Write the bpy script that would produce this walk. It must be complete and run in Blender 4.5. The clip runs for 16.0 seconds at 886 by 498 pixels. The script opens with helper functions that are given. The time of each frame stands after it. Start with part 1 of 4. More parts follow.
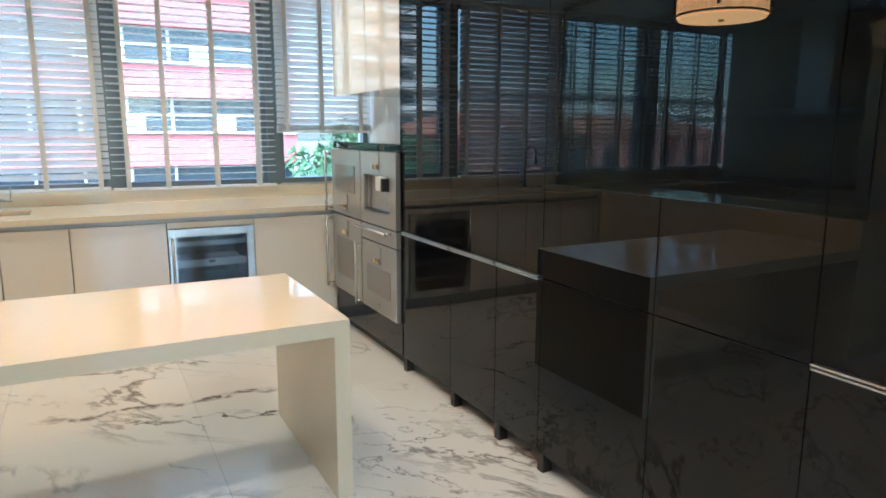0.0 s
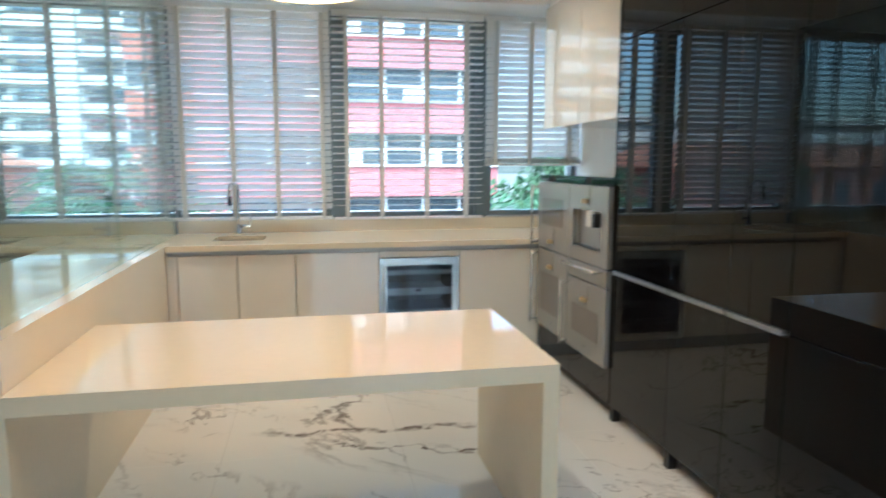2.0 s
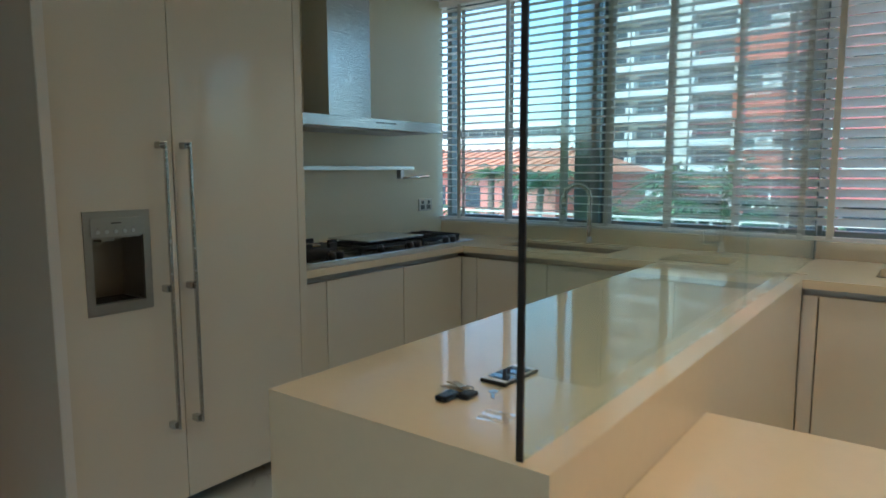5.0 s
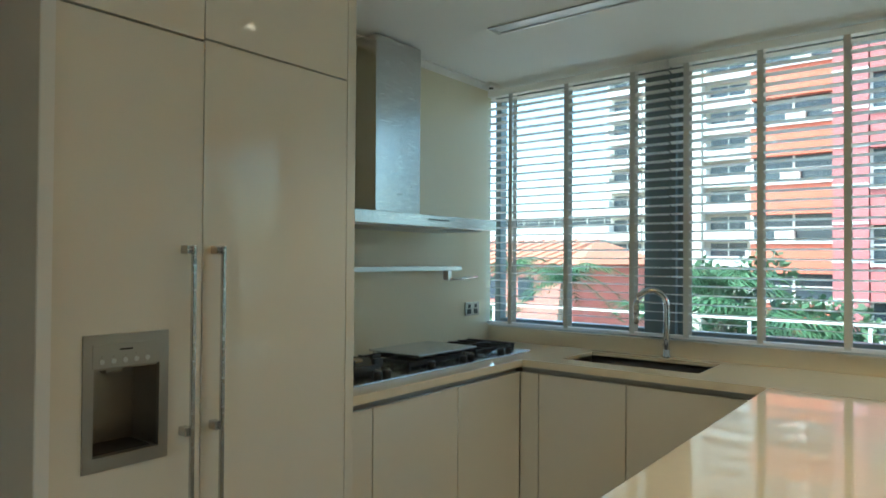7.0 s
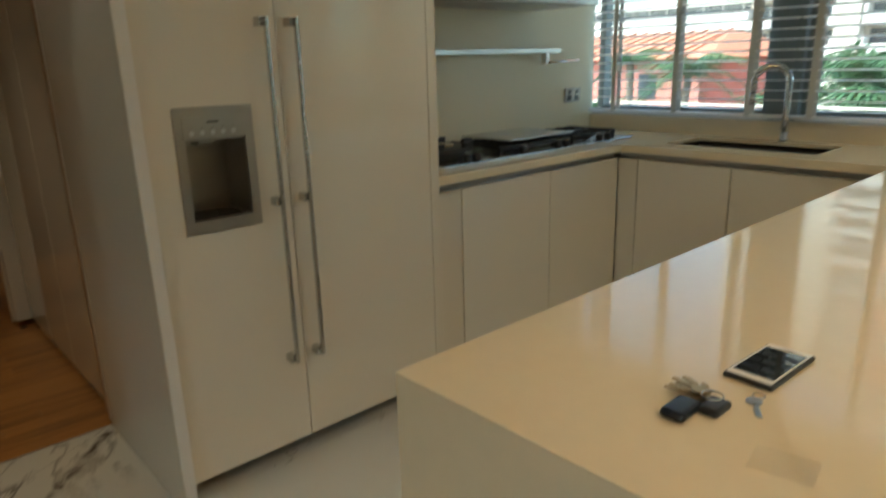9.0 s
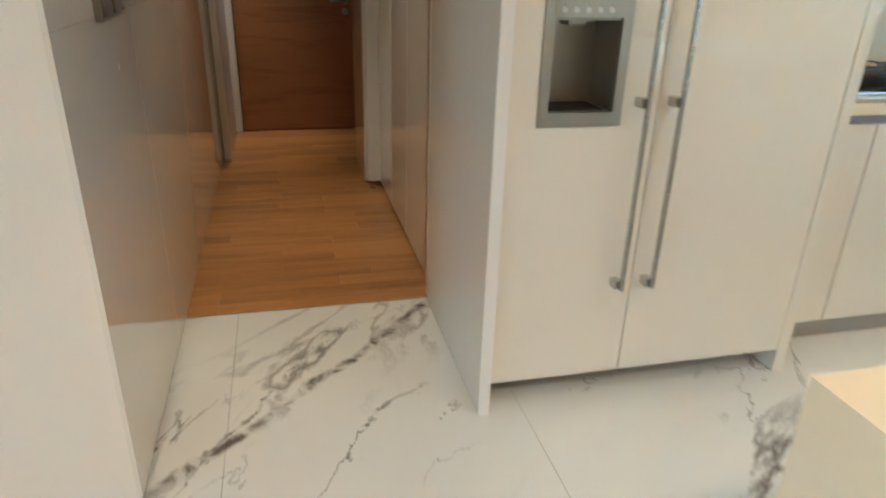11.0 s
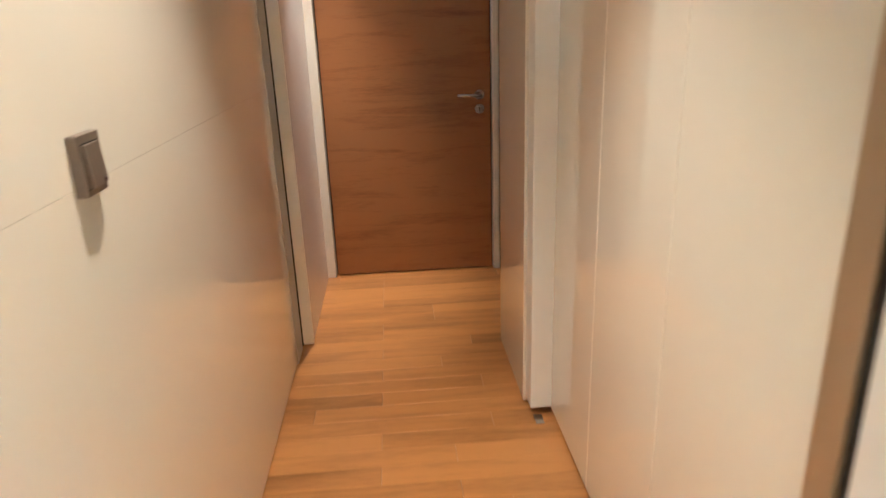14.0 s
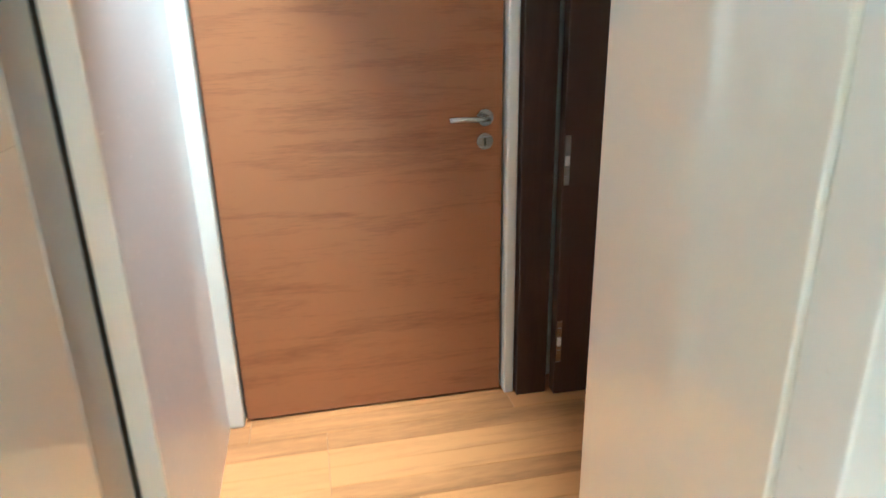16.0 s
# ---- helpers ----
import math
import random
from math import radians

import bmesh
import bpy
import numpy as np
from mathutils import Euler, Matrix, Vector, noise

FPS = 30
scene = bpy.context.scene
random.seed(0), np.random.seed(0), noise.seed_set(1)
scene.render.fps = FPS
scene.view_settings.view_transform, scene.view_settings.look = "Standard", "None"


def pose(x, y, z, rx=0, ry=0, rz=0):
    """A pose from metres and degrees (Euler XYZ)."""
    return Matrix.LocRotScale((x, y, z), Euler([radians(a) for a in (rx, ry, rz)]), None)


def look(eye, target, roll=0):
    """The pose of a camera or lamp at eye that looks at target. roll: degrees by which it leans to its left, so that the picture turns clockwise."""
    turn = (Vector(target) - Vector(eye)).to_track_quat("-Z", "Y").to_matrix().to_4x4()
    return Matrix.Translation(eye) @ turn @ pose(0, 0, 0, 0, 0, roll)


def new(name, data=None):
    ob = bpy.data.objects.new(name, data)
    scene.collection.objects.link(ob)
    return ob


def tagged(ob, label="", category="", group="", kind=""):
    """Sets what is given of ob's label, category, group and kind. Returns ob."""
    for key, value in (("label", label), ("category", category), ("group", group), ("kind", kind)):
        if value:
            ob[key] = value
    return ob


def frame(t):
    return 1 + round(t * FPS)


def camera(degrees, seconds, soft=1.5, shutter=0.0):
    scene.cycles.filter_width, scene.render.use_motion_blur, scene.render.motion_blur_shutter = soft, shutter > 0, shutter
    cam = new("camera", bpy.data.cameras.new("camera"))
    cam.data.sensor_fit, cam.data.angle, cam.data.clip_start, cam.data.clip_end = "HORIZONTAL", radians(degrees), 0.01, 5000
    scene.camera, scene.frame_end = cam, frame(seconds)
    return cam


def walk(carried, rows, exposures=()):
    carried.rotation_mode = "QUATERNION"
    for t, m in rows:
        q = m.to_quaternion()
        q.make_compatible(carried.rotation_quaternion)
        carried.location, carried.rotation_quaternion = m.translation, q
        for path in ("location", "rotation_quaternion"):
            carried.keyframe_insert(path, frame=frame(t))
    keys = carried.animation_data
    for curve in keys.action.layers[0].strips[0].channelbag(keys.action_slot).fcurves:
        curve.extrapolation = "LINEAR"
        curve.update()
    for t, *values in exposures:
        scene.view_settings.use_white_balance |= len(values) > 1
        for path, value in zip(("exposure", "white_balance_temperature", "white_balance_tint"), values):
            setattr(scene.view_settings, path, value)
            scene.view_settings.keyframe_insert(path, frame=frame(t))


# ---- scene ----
cam = camera(67.7, 16.0, shutter=0.4)
PATH = [
    (0, (0.305, 0.338, 1.468), (1.236, 2.073, 1.117), 0.2),
    (0.5, (0.196, 0.363, 1.48), (1.112, 2.125, 1.246), -0.1),
    (1, (0.172, 0.399, 1.486), (1.067, 2.184, 1.375), 0.4),
    (1.5, (0.179, 0.423, 1.478), (0.891, 2.284, 1.305), 0.6),
    (2, (0.286, 0.505, 1.469), (0.675, 2.45, 1.212), 0.1),
    (2.5, (0.313, 0.689, 1.456), (0.394, 2.647, 1.053), -1.3),
    (3, (0.261, 0.923, 1.447), (0.218, 2.882, 1.049), 0.5),
    (3.5, (0.244, 1.176, 1.411), (-0.219, 3.084, 1.027), 0.5),
    (4, (0.152, 1.432, 1.405), (-0.669, 3.22, 1.051), 1.5),
    (4.5, (-0.005, 1.64, 1.406), (-1.156, 3.247, 1.102), 0.5),
    (7, (-0.711, 2.06, 1.484), (-1.944, 3.635, 1.514), 0.4),
    (7.5, (-0.672, 2.079, 1.47), (-1.917, 3.637, 1.615), -2.1),
    (8, (-0.656, 2.093, 1.455), (-1.997, 3.573, 1.351), -1.5),
    (8.5, (-0.645, 2.126, 1.419), (-2.02, 3.542, 1.098), -1.4),
    (9, (-0.643, 2.156, 1.376), (-2.076, 3.441, 0.831), -1.6),
    (9.5, (-0.641, 2.156, 1.328), (-2.127, 3.208, 0.502), 0.8),
    (10, (-0.687, 2.189, 1.289), (-2.226, 3.068, 0.362), 0.2),
    (10.2, (-0.709, 2.184, 1.286), (-2.3, 2.96, 0.354), 0.7),
    (12.3, (-1.575, 2.261, 1.345), (-3.475, 2.41, 0.737), -0.7),
    (12.5, (-1.693, 2.256, 1.351), (-3.588, 2.397, 0.726), -1.8),
    (13, (-2.026, 2.282, 1.366), (-3.918, 2.286, 0.718), -1.0),
    (13.5, (-2.408, 2.243, 1.346), (-4.274, 2.332, 0.633), -1.5),
    (14, (-2.794, 2.25, 1.368), (-4.682, 2.38, 0.719), -2.0),
    (14.4, (-3.126, 2.245, 1.38), (-5.01, 2.258, 0.71), -0.5),
    (14.5, (-3.199, 2.231, 1.377), (-5.099, 2.292, 0.756), -0.1),
    (15, (-3.6, 2.2, 1.25), (-5.491, 2.398, 0.63), -0.4),
    (15.2, (-3.739, 2.199, 1.275), (-5.629, 2.411, 0.655), -0.8),
    (15.5, (-3.989, 2.206, 1.29), (-5.872, 2.385, 0.641), 0.2),
    (16, (-4.376, 2.17, 1.317), (-6.218, 2.544, 0.634), -1.1),
]

EXPOSURES = [(0, 2.0, 4950, 0), (1.5, 1.85, 4950, 0), (3.0, 1.48, 5050, -3), (3.5, 1.22, 5150, -4), (4.5, 0.82, 5150, -4), (7.0, 1.4, 5450, -9), (8.0, 1.07, 5550, -8), (9.0, 1.3, 6200, -3), (9.5, 1.75, 6400, -1),
             (10.0, 2.15, 5700, -4), (12.3, 3.58, 5150, 9), (13.5, 4.15, 5600, 8), (15.0, 4.75, 4500, 0), (15.5, 5.2, 4100, -10), (16.0, 5.5, 3850, -12)]
walk(cam, [(t, look(*p)) for t, *p in PATH], EXPOSURES)

# ---- light ----
world = bpy.data.worlds.new("world")
scene.world = world
world.use_nodes = True
wn = world.node_tree
sky = wn.nodes.new("ShaderNodeTexSky")
sky.sky_type, sky.sun_disc = "NISHITA", False
sky.sun_elevation, sky.sun_rotation = radians(58), radians(205)
sky.air_density, sky.dust_density = 1.0, 3.0
wn.links.new(sky.outputs[0], wn.nodes["Background"].inputs[0])
wn.nodes["Background"].inputs[1].default_value = 0.33
sun = new("sun", bpy.data.lights.new("sun", "SUN"))
sun.data.energy, sun.data.angle, sun.data.color = 2.0, radians(0.5), (1, 0.95, 0.88)
sun_to = Vector((math.sin(radians(205)) * math.cos(radians(58)), math.cos(radians(205)) * math.cos(radians(58)), math.sin(radians(58))))
sun.matrix_world = look(sun_to * 50, (0, 0, 0))


def spot(x, y, z, watts, color, angle=120):
    o = new("downlight_beam", bpy.data.lights.new("downlight_beam", "SPOT"))
    o.data.energy, o.data.color, o.data.spot_size, o.data.spot_blend, o.data.shadow_soft_size = watts, color, radians(angle), 0.6, 0.04
    o.matrix_world = look((x, y, z), (x, y + 0.001, z - 1))
    return o


WARM = (1, 0.78, 0.55)
# The pair at y 1.6 is added and unseen; the other three follow from reflections.
KITCHEN_LIGHTS = [(-1.525, 4.12, 2.66), (0.18, 1.6, 3.0), (1.16, 1.6, 3.0), (1.16, 4.57, 3.0), (0.18, 4.67, 3.0)]
HALL_LIGHTS = [(-3.95, 2.12, 2.5), (-6.05, 1.95, 2.5)]
for q in KITCHEN_LIGHTS:
    spot(q[0], q[1], q[2] - 0.03, 15 if q[2] > 2.9 else 6, WARM)
spot(HALL_LIGHTS[0][0], HALL_LIGHTS[0][1], 2.47, 9.5, WARM, 72).data.spot_blend = 0.8
spot(HALL_LIGHTS[1][0], HALL_LIGHTS[1][1], 2.47, 14, WARM, 48).data.spot_blend = 1.0


# ---- materials ----
def material(name, color, rough=0.5, metal=0.0, vary=0.06, scale=6.0, bump=0.0, bump_scale=80.0, coat=0.0, stretch=(1, 1, 1), spec=0.5):
    """Plain surface with broad tone variation, fine grain in its gloss and an optional relief."""
    m = bpy.data.materials.new(name)
    m.use_nodes = True
    n, l = m.node_tree.nodes, m.node_tree.links
    b = n["Principled BSDF"]
    b.inputs["Metallic"].default_value, b.inputs["Coat Weight"].default_value = metal, coat
    b.inputs["Coat Roughness"].default_value, b.inputs["Specular IOR Level"].default_value = 0.03, spec
    geo, mp = n.new("ShaderNodeNewGeometry"), n.new("ShaderNodeMapping")
    mp.inputs["Scale"].default_value = stretch
    l.new(geo.outputs["Position"], mp.inputs[0])
    t = n.new("ShaderNodeTexNoise")
    t.inputs["Scale"].default_value, t.inputs["Detail"].default_value = scale, 6
    l.new(mp.outputs[0], t.inputs[0])
    mix = n.new("ShaderNodeMix")
    mix.data_type = "RGBA"
    l.new(t.outputs[0], mix.inputs[0])
    mix.inputs[6].default_value = (*[c * (1 - vary) for c in color], 1)
    mix.inputs[7].default_value = (*[min(1, c * (1 + vary)) for c in color], 1)
    l.new(mix.outputs[2], b.inputs["Base Color"])
    fine = n.new("ShaderNodeTexNoise")
    fine.inputs["Scale"].default_value, fine.inputs["Detail"].default_value = bump_scale, 3
    l.new(mp.outputs[0], fine.inputs[0])
    r = n.new("ShaderNodeMapRange")
    r.inputs[3].default_value, r.inputs[4].default_value = rough * 0.8, rough * 1.2
    l.new(fine.outputs[0], r.inputs[0])
    l.new(r.outputs[0], b.inputs["Roughness"])
    if bump:
        bp = n.new("ShaderNodeBump")
        bp.inputs["Strength"].default_value, bp.inputs["Distance"].default_value = bump, 0.002
        l.new(fine.outputs[0], bp.inputs["Height"])
        l.new(bp.outputs[0], b.inputs["Normal"])
    return m


def wood(name, dark, light, along, rough=0.35, ring=14.0):
    """Veneer or plank with grain along one axis; each piece has its own tone."""
    m = bpy.data.materials.new(name)
    m.use_nodes = True
    n, l = m.node_tree.nodes, m.node_tree.links
    b = n["Principled BSDF"]
    geo, info, mp = n.new("ShaderNodeNewGeometry"), n.new("ShaderNodeObjectInfo"), n.new("ShaderNodeMapping")
    mp.inputs["Scale"].default_value = [0.09 if i == along else 1 for i in range(3)]
    shift = n.new("ShaderNodeVectorMath")
    shift.operation = "SCALE"
    comb = n.new("ShaderNodeCombineXYZ")
    for i in range(3):
        l.new(info.outputs["Random"], comb.inputs[i])
    l.new(comb.outputs[0], shift.inputs[0])
    shift.inputs["Scale"].default_value = 7.3
    add = n.new("ShaderNodeVectorMath")
    l.new(geo.outputs["Position"], add.inputs[0])
    l.new(shift.outputs[0], add.inputs[1])
    l.new(add.outputs[0], mp.inputs[0])
    broad, fine = n.new("ShaderNodeTexNoise"), n.new("ShaderNodeTexNoise")
    broad.inputs["Scale"].default_value, broad.inputs["Detail"].default_value, broad.inputs["Distortion"].default_value = ring, 5, 0.8
    fine.inputs["Scale"].default_value, fine.inputs["Detail"].default_value = ring * 12, 4
    for t in (broad, fine):
        l.new(mp.outputs[0], t.inputs[0])
    ma = n.new("ShaderNodeMath")
    ma.operation = "MULTIPLY_ADD"
    ma.inputs[1].default_value = 0.45
    l.new(fine.outputs[0], ma.inputs[0])
    l.new(broad.outputs[0], ma.inputs[2])
    tone = n.new("ShaderNodeMath")
    tone.operation = "MULTIPLY_ADD"
    tone.inputs[1].default_value = 0.3
    l.new(info.outputs["Random"], tone.inputs[0])
    l.new(ma.outputs[0], tone.inputs[2])
    ramp = n.new("ShaderNodeValToRGB")
    ramp.color_ramp.elements[0].position, ramp.color_ramp.elements[0].color = 0.5, (*dark, 1)
    ramp.color_ramp.elements[1].position, ramp.color_ramp.elements[1].color = 1.05, (*light, 1)
    l.new(tone.outputs[0], ramp.inputs[0])
    l.new(ramp.outputs[0], b.inputs["Base Color"])
    b.inputs["Roughness"].default_value = rough
    bp = n.new("ShaderNodeBump")
    bp.inputs["Strength"].default_value, bp.inputs["Distance"].default_value = 0.15, 0.001
    l.new(fine.outputs[0], bp.inputs["Height"])
    l.new(bp.outputs[0], b.inputs["Normal"])
    return m


def marble_material():
    """White marble: thin grey-brown veins in a slanting direction, a few of them broad, over clouded white."""
    m = bpy.data.materials.new("marble")
    m.use_nodes = True
    n, l = m.node_tree.nodes, m.node_tree.links
    b = n["Principled BSDF"]
    geo = n.new("ShaderNodeNewGeometry")

    def vein(scale, width, turn, sq, seed, mask_lo, mask_hi):
        mp = n.new("ShaderNodeMapping")
        turned = n.new("ShaderNodeMapping")
        turned.inputs["Rotation"].default_value = (0, 0, radians(turn))
        l.new(geo.outputs["Position"], turned.inputs[0])
        mp.inputs["Scale"].default_value = (1 / sq, sq, 1)
        mp.inputs["Location"].default_value = (seed, seed * 0.7, 0)
        l.new(turned.outputs[0], mp.inputs[0])
        t = n.new("ShaderNodeTexNoise")
        t.inputs["Scale"].default_value, t.inputs["Detail"].default_value = scale, 7
        t.inputs["Roughness"].default_value, t.inputs["Distortion"].default_value = 0.58, 0.5
        l.new(mp.outputs[0], t.inputs[0])
        d = n.new("ShaderNodeMath")
        d.operation = "SUBTRACT"
        l.new(t.outputs[0], d.inputs[0])
        d.inputs[1].default_value = 0.5
        a = n.new("ShaderNodeMath")
        a.operation = "ABSOLUTE"
        l.new(d.outputs[0], a.inputs[0])
        r = n.new("ShaderNodeMapRange")
        r.inputs[1].default_value, r.inputs[2].default_value, r.inputs[3].default_value, r.inputs[4].default_value = 0.0, width, 1, 0
        l.new(a.outputs[0], r.inputs[0])
        k = n.new("ShaderNodeTexNoise")
        k.inputs["Scale"].default_value, k.inputs["Detail"].default_value = scale * 0.9, 2
        l.new(mp.outputs[0], k.inputs[0])
        kr = n.new("ShaderNodeMapRange")
        kr.inputs[1].default_value, kr.inputs[2].default_value = mask_lo, mask_hi
        l.new(k.outputs[0], kr.inputs[0])
        mu = n.new("ShaderNodeMath")
        mu.operation = "MULTIPLY"
        l.new(r.outputs[0], mu.inputs[0])
        l.new(kr.outputs[0], mu.inputs[1])
        return mu

    v1, v2, v3 = vein(0.85, 0.016, 45, 1.5, 3.1, 0.46, 0.62), vein(2.0, 0.009, 38, 1.45, 8.4, 0.46, 0.64), vein(0.7, 0.10, 45, 1.6, 5.2, 0.55, 0.75)

    def streak(x0, y0, x1, y1, width, wander):
        """One long named vein of the slab, from point to point, ragged and forked by noise."""
        d = Vector((x1 - x0, y1 - y0, 0))
        ln = d.length
        d.normalize()
        off = n.new("ShaderNodeVectorMath")
        off.operation = "SUBTRACT"
        l.new(geo.outputs["Position"], off.inputs[0])
        off.inputs[1].default_value = (x0, y0, 0)
        dots = []
        for axis in ((d.x, d.y, 0), (-d.y, d.x, 0)):
            q = n.new("ShaderNodeVectorMath")
            q.operation = "DOT_PRODUCT"
            l.new(off.outputs[0], q.inputs[0])
            q.inputs[1].default_value = axis
            dots.append(q.outputs["Value"])
        t = n.new("ShaderNodeTexNoise")
        t.inputs["Scale"].default_value, t.inputs["Detail"].default_value, t.inputs["Roughness"].default_value = 3.5, 6, 0.62
        l.new(geo.outputs["Position"], t.inputs[0])
        w = n.new("ShaderNodeMath")
        w.operation = "MULTIPLY_ADD"
        l.new(t.outputs[0], w.inputs[0])
        w.inputs[1].default_value = wander
        l.new(dots[1], w.inputs[2])
        c = n.new("ShaderNodeMath")
        c.operation = "SUBTRACT"
        l.new(w.outputs[0], c.inputs[0])
        c.inputs[1].default_value = wander / 2
        a = n.new("ShaderNodeMath")
        a.operation = "ABSOLUTE"
        l.new(c.outputs[0], a.inputs[0])
        r = n.new("ShaderNodeMapRange")
        r.inputs[1].default_value, r.inputs[2].default_value, r.inputs[3].default_value, r.inputs[4].default_value = width * 0.35, width, 1, 0
        l.new(a.outputs[0], r.inputs[0])
        e0, e1 = n.new("ShaderNodeMapRange"), n.new("ShaderNodeMapRange")
        e0.inputs[1].default_value, e0.inputs[2].default_value = 0.0, 0.25
        e1.inputs[1].default_value, e1.inputs[2].default_value, e1.inputs[3].default_value, e1.inputs[4].default_value = ln - 0.3, ln, 1, 0
        gap, e2 = n.new("ShaderNodeTexNoise"), n.new("ShaderNodeMapRange")
        gap.inputs["Scale"].default_value, gap.inputs["Detail"].default_value, gap.inputs["Distortion"].default_value = 11, 5, 1.0
        l.new(geo.outputs["Position"], gap.inputs[0])
        e2.inputs[1].default_value, e2.inputs[2].default_value, e2.inputs[3].default_value = 0.40, 0.60, 0.15
        out = r.outputs[0]
        for e, source in ((e0, dots[0]), (e1, dots[0]), (e2, gap.outputs[0])):
            l.new(source, e.inputs[0])
            m2 = n.new("ShaderNodeMath")
            m2.operation = "MULTIPLY"
            l.new(out, m2.inputs[0])
            l.new(e.outputs[0], m2.inputs[1])
            out = m2.outputs[0]
        return out

    def most(a, b):
        m2 = n.new("ShaderNodeMath")
        m2.operation = "MAXIMUM"
        l.new(a, m2.inputs[0])
        l.new(b, m2.inputs[1])
        return m2

    top = most(v1.outputs[0], v2.outputs[0])
    for line in ((-3.5, 2.95, -2.2, 1.65, 0.028, 0.16), (-3.1, 2.3, -2.2, 1.75, 0.010, 0.2), (-0.1, 4.08, 1.35, 3.97, 0.035, 0.3), (0.2, 3.9, 1.5, 3.55, 0.014, 0.35), (1.55, 3.9, 1.35, 3.2, 0.018, 0.2)):
        top = most(top.outputs[0], streak(*line))
    cloud = n.new("ShaderNodeMix")
    cloud.data_type = "RGBA"
    cloud.inputs[6].default_value, cloud.inputs[7].default_value = (0.80, 0.78, 0.72, 1), (0.72, 0.69, 0.64, 1)
    l.new(v3.outputs[0], cloud.inputs[0])
    mix = n.new("ShaderNodeMix")
    mix.data_type = "RGBA"
    mix.inputs[7].default_value = (0.17, 0.14, 0.12, 1)
    l.new(top.outputs[0], mix.inputs[0])
    l.new(cloud.outputs[2], mix.inputs[6])
    l.new(mix.outputs[2], b.inputs["Base Color"])
    b.inputs["Roughness"].default_value = 0.1
    return m


def glass_material(name, tint=(1, 1, 1), gloss=1.0):
    m = bpy.data.materials.new(name)
    m.use_nodes = True
    n, l = m.node_tree.nodes, m.node_tree.links
    n.remove(n["Principled BSDF"])
    tr, gl, fr, mx = n.new("ShaderNodeBsdfTransparent"), n.new("ShaderNodeBsdfGlossy"), n.new("ShaderNodeLayerWeight"), n.new("ShaderNodeMixShader")
    pw, ma = n.new("ShaderNodeMath"), n.new("ShaderNodeMath")
    pw.operation, ma.operation = "POWER", "MULTIPLY_ADD"
    pw.inputs[1].default_value, ma.inputs[1].default_value, ma.inputs[2].default_value = 5, 0.96, 0.04
    fr.inputs[0].default_value = 0.5
    tr.inputs[0].default_value, gl.inputs["Roughness"].default_value = (*tint, 1), 0.0
    gl.inputs[0].default_value = (gloss, gloss, gloss, 1)
    l.new(fr.outputs["Facing"], pw.inputs[0])
    l.new(pw.outputs[0], ma.inputs[0])
    l.new(ma.outputs[0], mx.inputs[0])
    l.new(tr.outputs[0], mx.inputs[1])
    l.new(gl.outputs[0], mx.inputs[2])
    l.new(mx.outputs[0], n["Material Output"].inputs[0])
    return m


def glow(name, color, strength):
    m = bpy.data.materials.new(name)
    m.use_nodes = True
    b = m.node_tree.nodes["Principled BSDF"]
    b.inputs["Base Color"].default_value = (*color, 1)
    b.inputs["Emission Color"].default_value, b.inputs["Emission Strength"].default_value = (*color, 1), strength
    return m


CREAM = material("cream_lacquer", (0.76, 0.71, 0.61), 0.06, vary=0.02, scale=1.5, coat=0.08, spec=0.45)
QUARTZ = material("cream_quartz", (0.78, 0.68, 0.50), 0.075, vary=0.03, scale=30, spec=0.36)
WALL = material("cream_wall_paint", (0.74, 0.70, 0.62), 0.6, vary=0.03, scale=1.2, bump=0.1, bump_scale=200)
WALL_GLASS = material("back_painted_panel", (0.75, 0.715, 0.63), 0.06, vary=0.02, scale=1.0, coat=0.8)
SPLASH = material("cream_splashback_paint", (0.75, 0.71, 0.53), 0.42, vary=0.03, scale=1.4, bump=0.05, bump_scale=240)
GROUT = material("pale_grout", (0.62, 0.58, 0.52), 0.8, vary=0.05)
BRONZE = material("tan_metal_channel", (0.42, 0.30, 0.19), 0.35, 0.4, vary=0.06)
LILAC = material("pale_lilac_panel", (0.70, 0.67, 0.69), 0.25, vary=0.02, scale=2)
CEIL = material("ceiling_paint", (0.80, 0.79, 0.76), 0.7, vary=0.02, scale=1, bump=0.08, bump_scale=220)
BLACK = material("black_glass", (0.004, 0.004, 0.005), 0.008, vary=0.1, scale=2, spec=0.37)
DARK = material("dark_gap", (0.012, 0.011, 0.010), 0.6, vary=0.2)
STEEL = material("brushed_steel", (0.56, 0.56, 0.55), 0.26, 1.0, vary=0.05, scale=3, bump=0.015, bump_scale=300, stretch=(1, 0.03, 1))
CHROME = material("chrome", (0.7, 0.7, 0.71), 0.07, 1.0, vary=0.03)
ALU = material("anodised_aluminium", (0.62, 0.62, 0.6), 0.32, 1.0, vary=0.05, scale=8)
PLINTH = material("polished_plinth", (0.7, 0.68, 0.66), 0.06, 1.0, vary=0.02)
GREY = material("grey_profile", (0.42, 0.41, 0.39), 0.35, 0.4, vary=0.05)
FRAME = material("grey_green_window_frame", (0.20, 0.23, 0.23), 0.4, 0.2, vary=0.06)
SLAT = material("white_blind_slat", (0.84, 0.83, 0.80), 0.42, vary=0.05, scale=9, stretch=(0.2, 1, 1))
# Translucent share added to brighten the slats; the slats themselves are opaque.
SLAT_TREE = SLAT.node_tree
slat_mix, slat_glow = SLAT_TREE.nodes.new("ShaderNodeMixShader"), SLAT_TREE.nodes.new("ShaderNodeBsdfTranslucent")
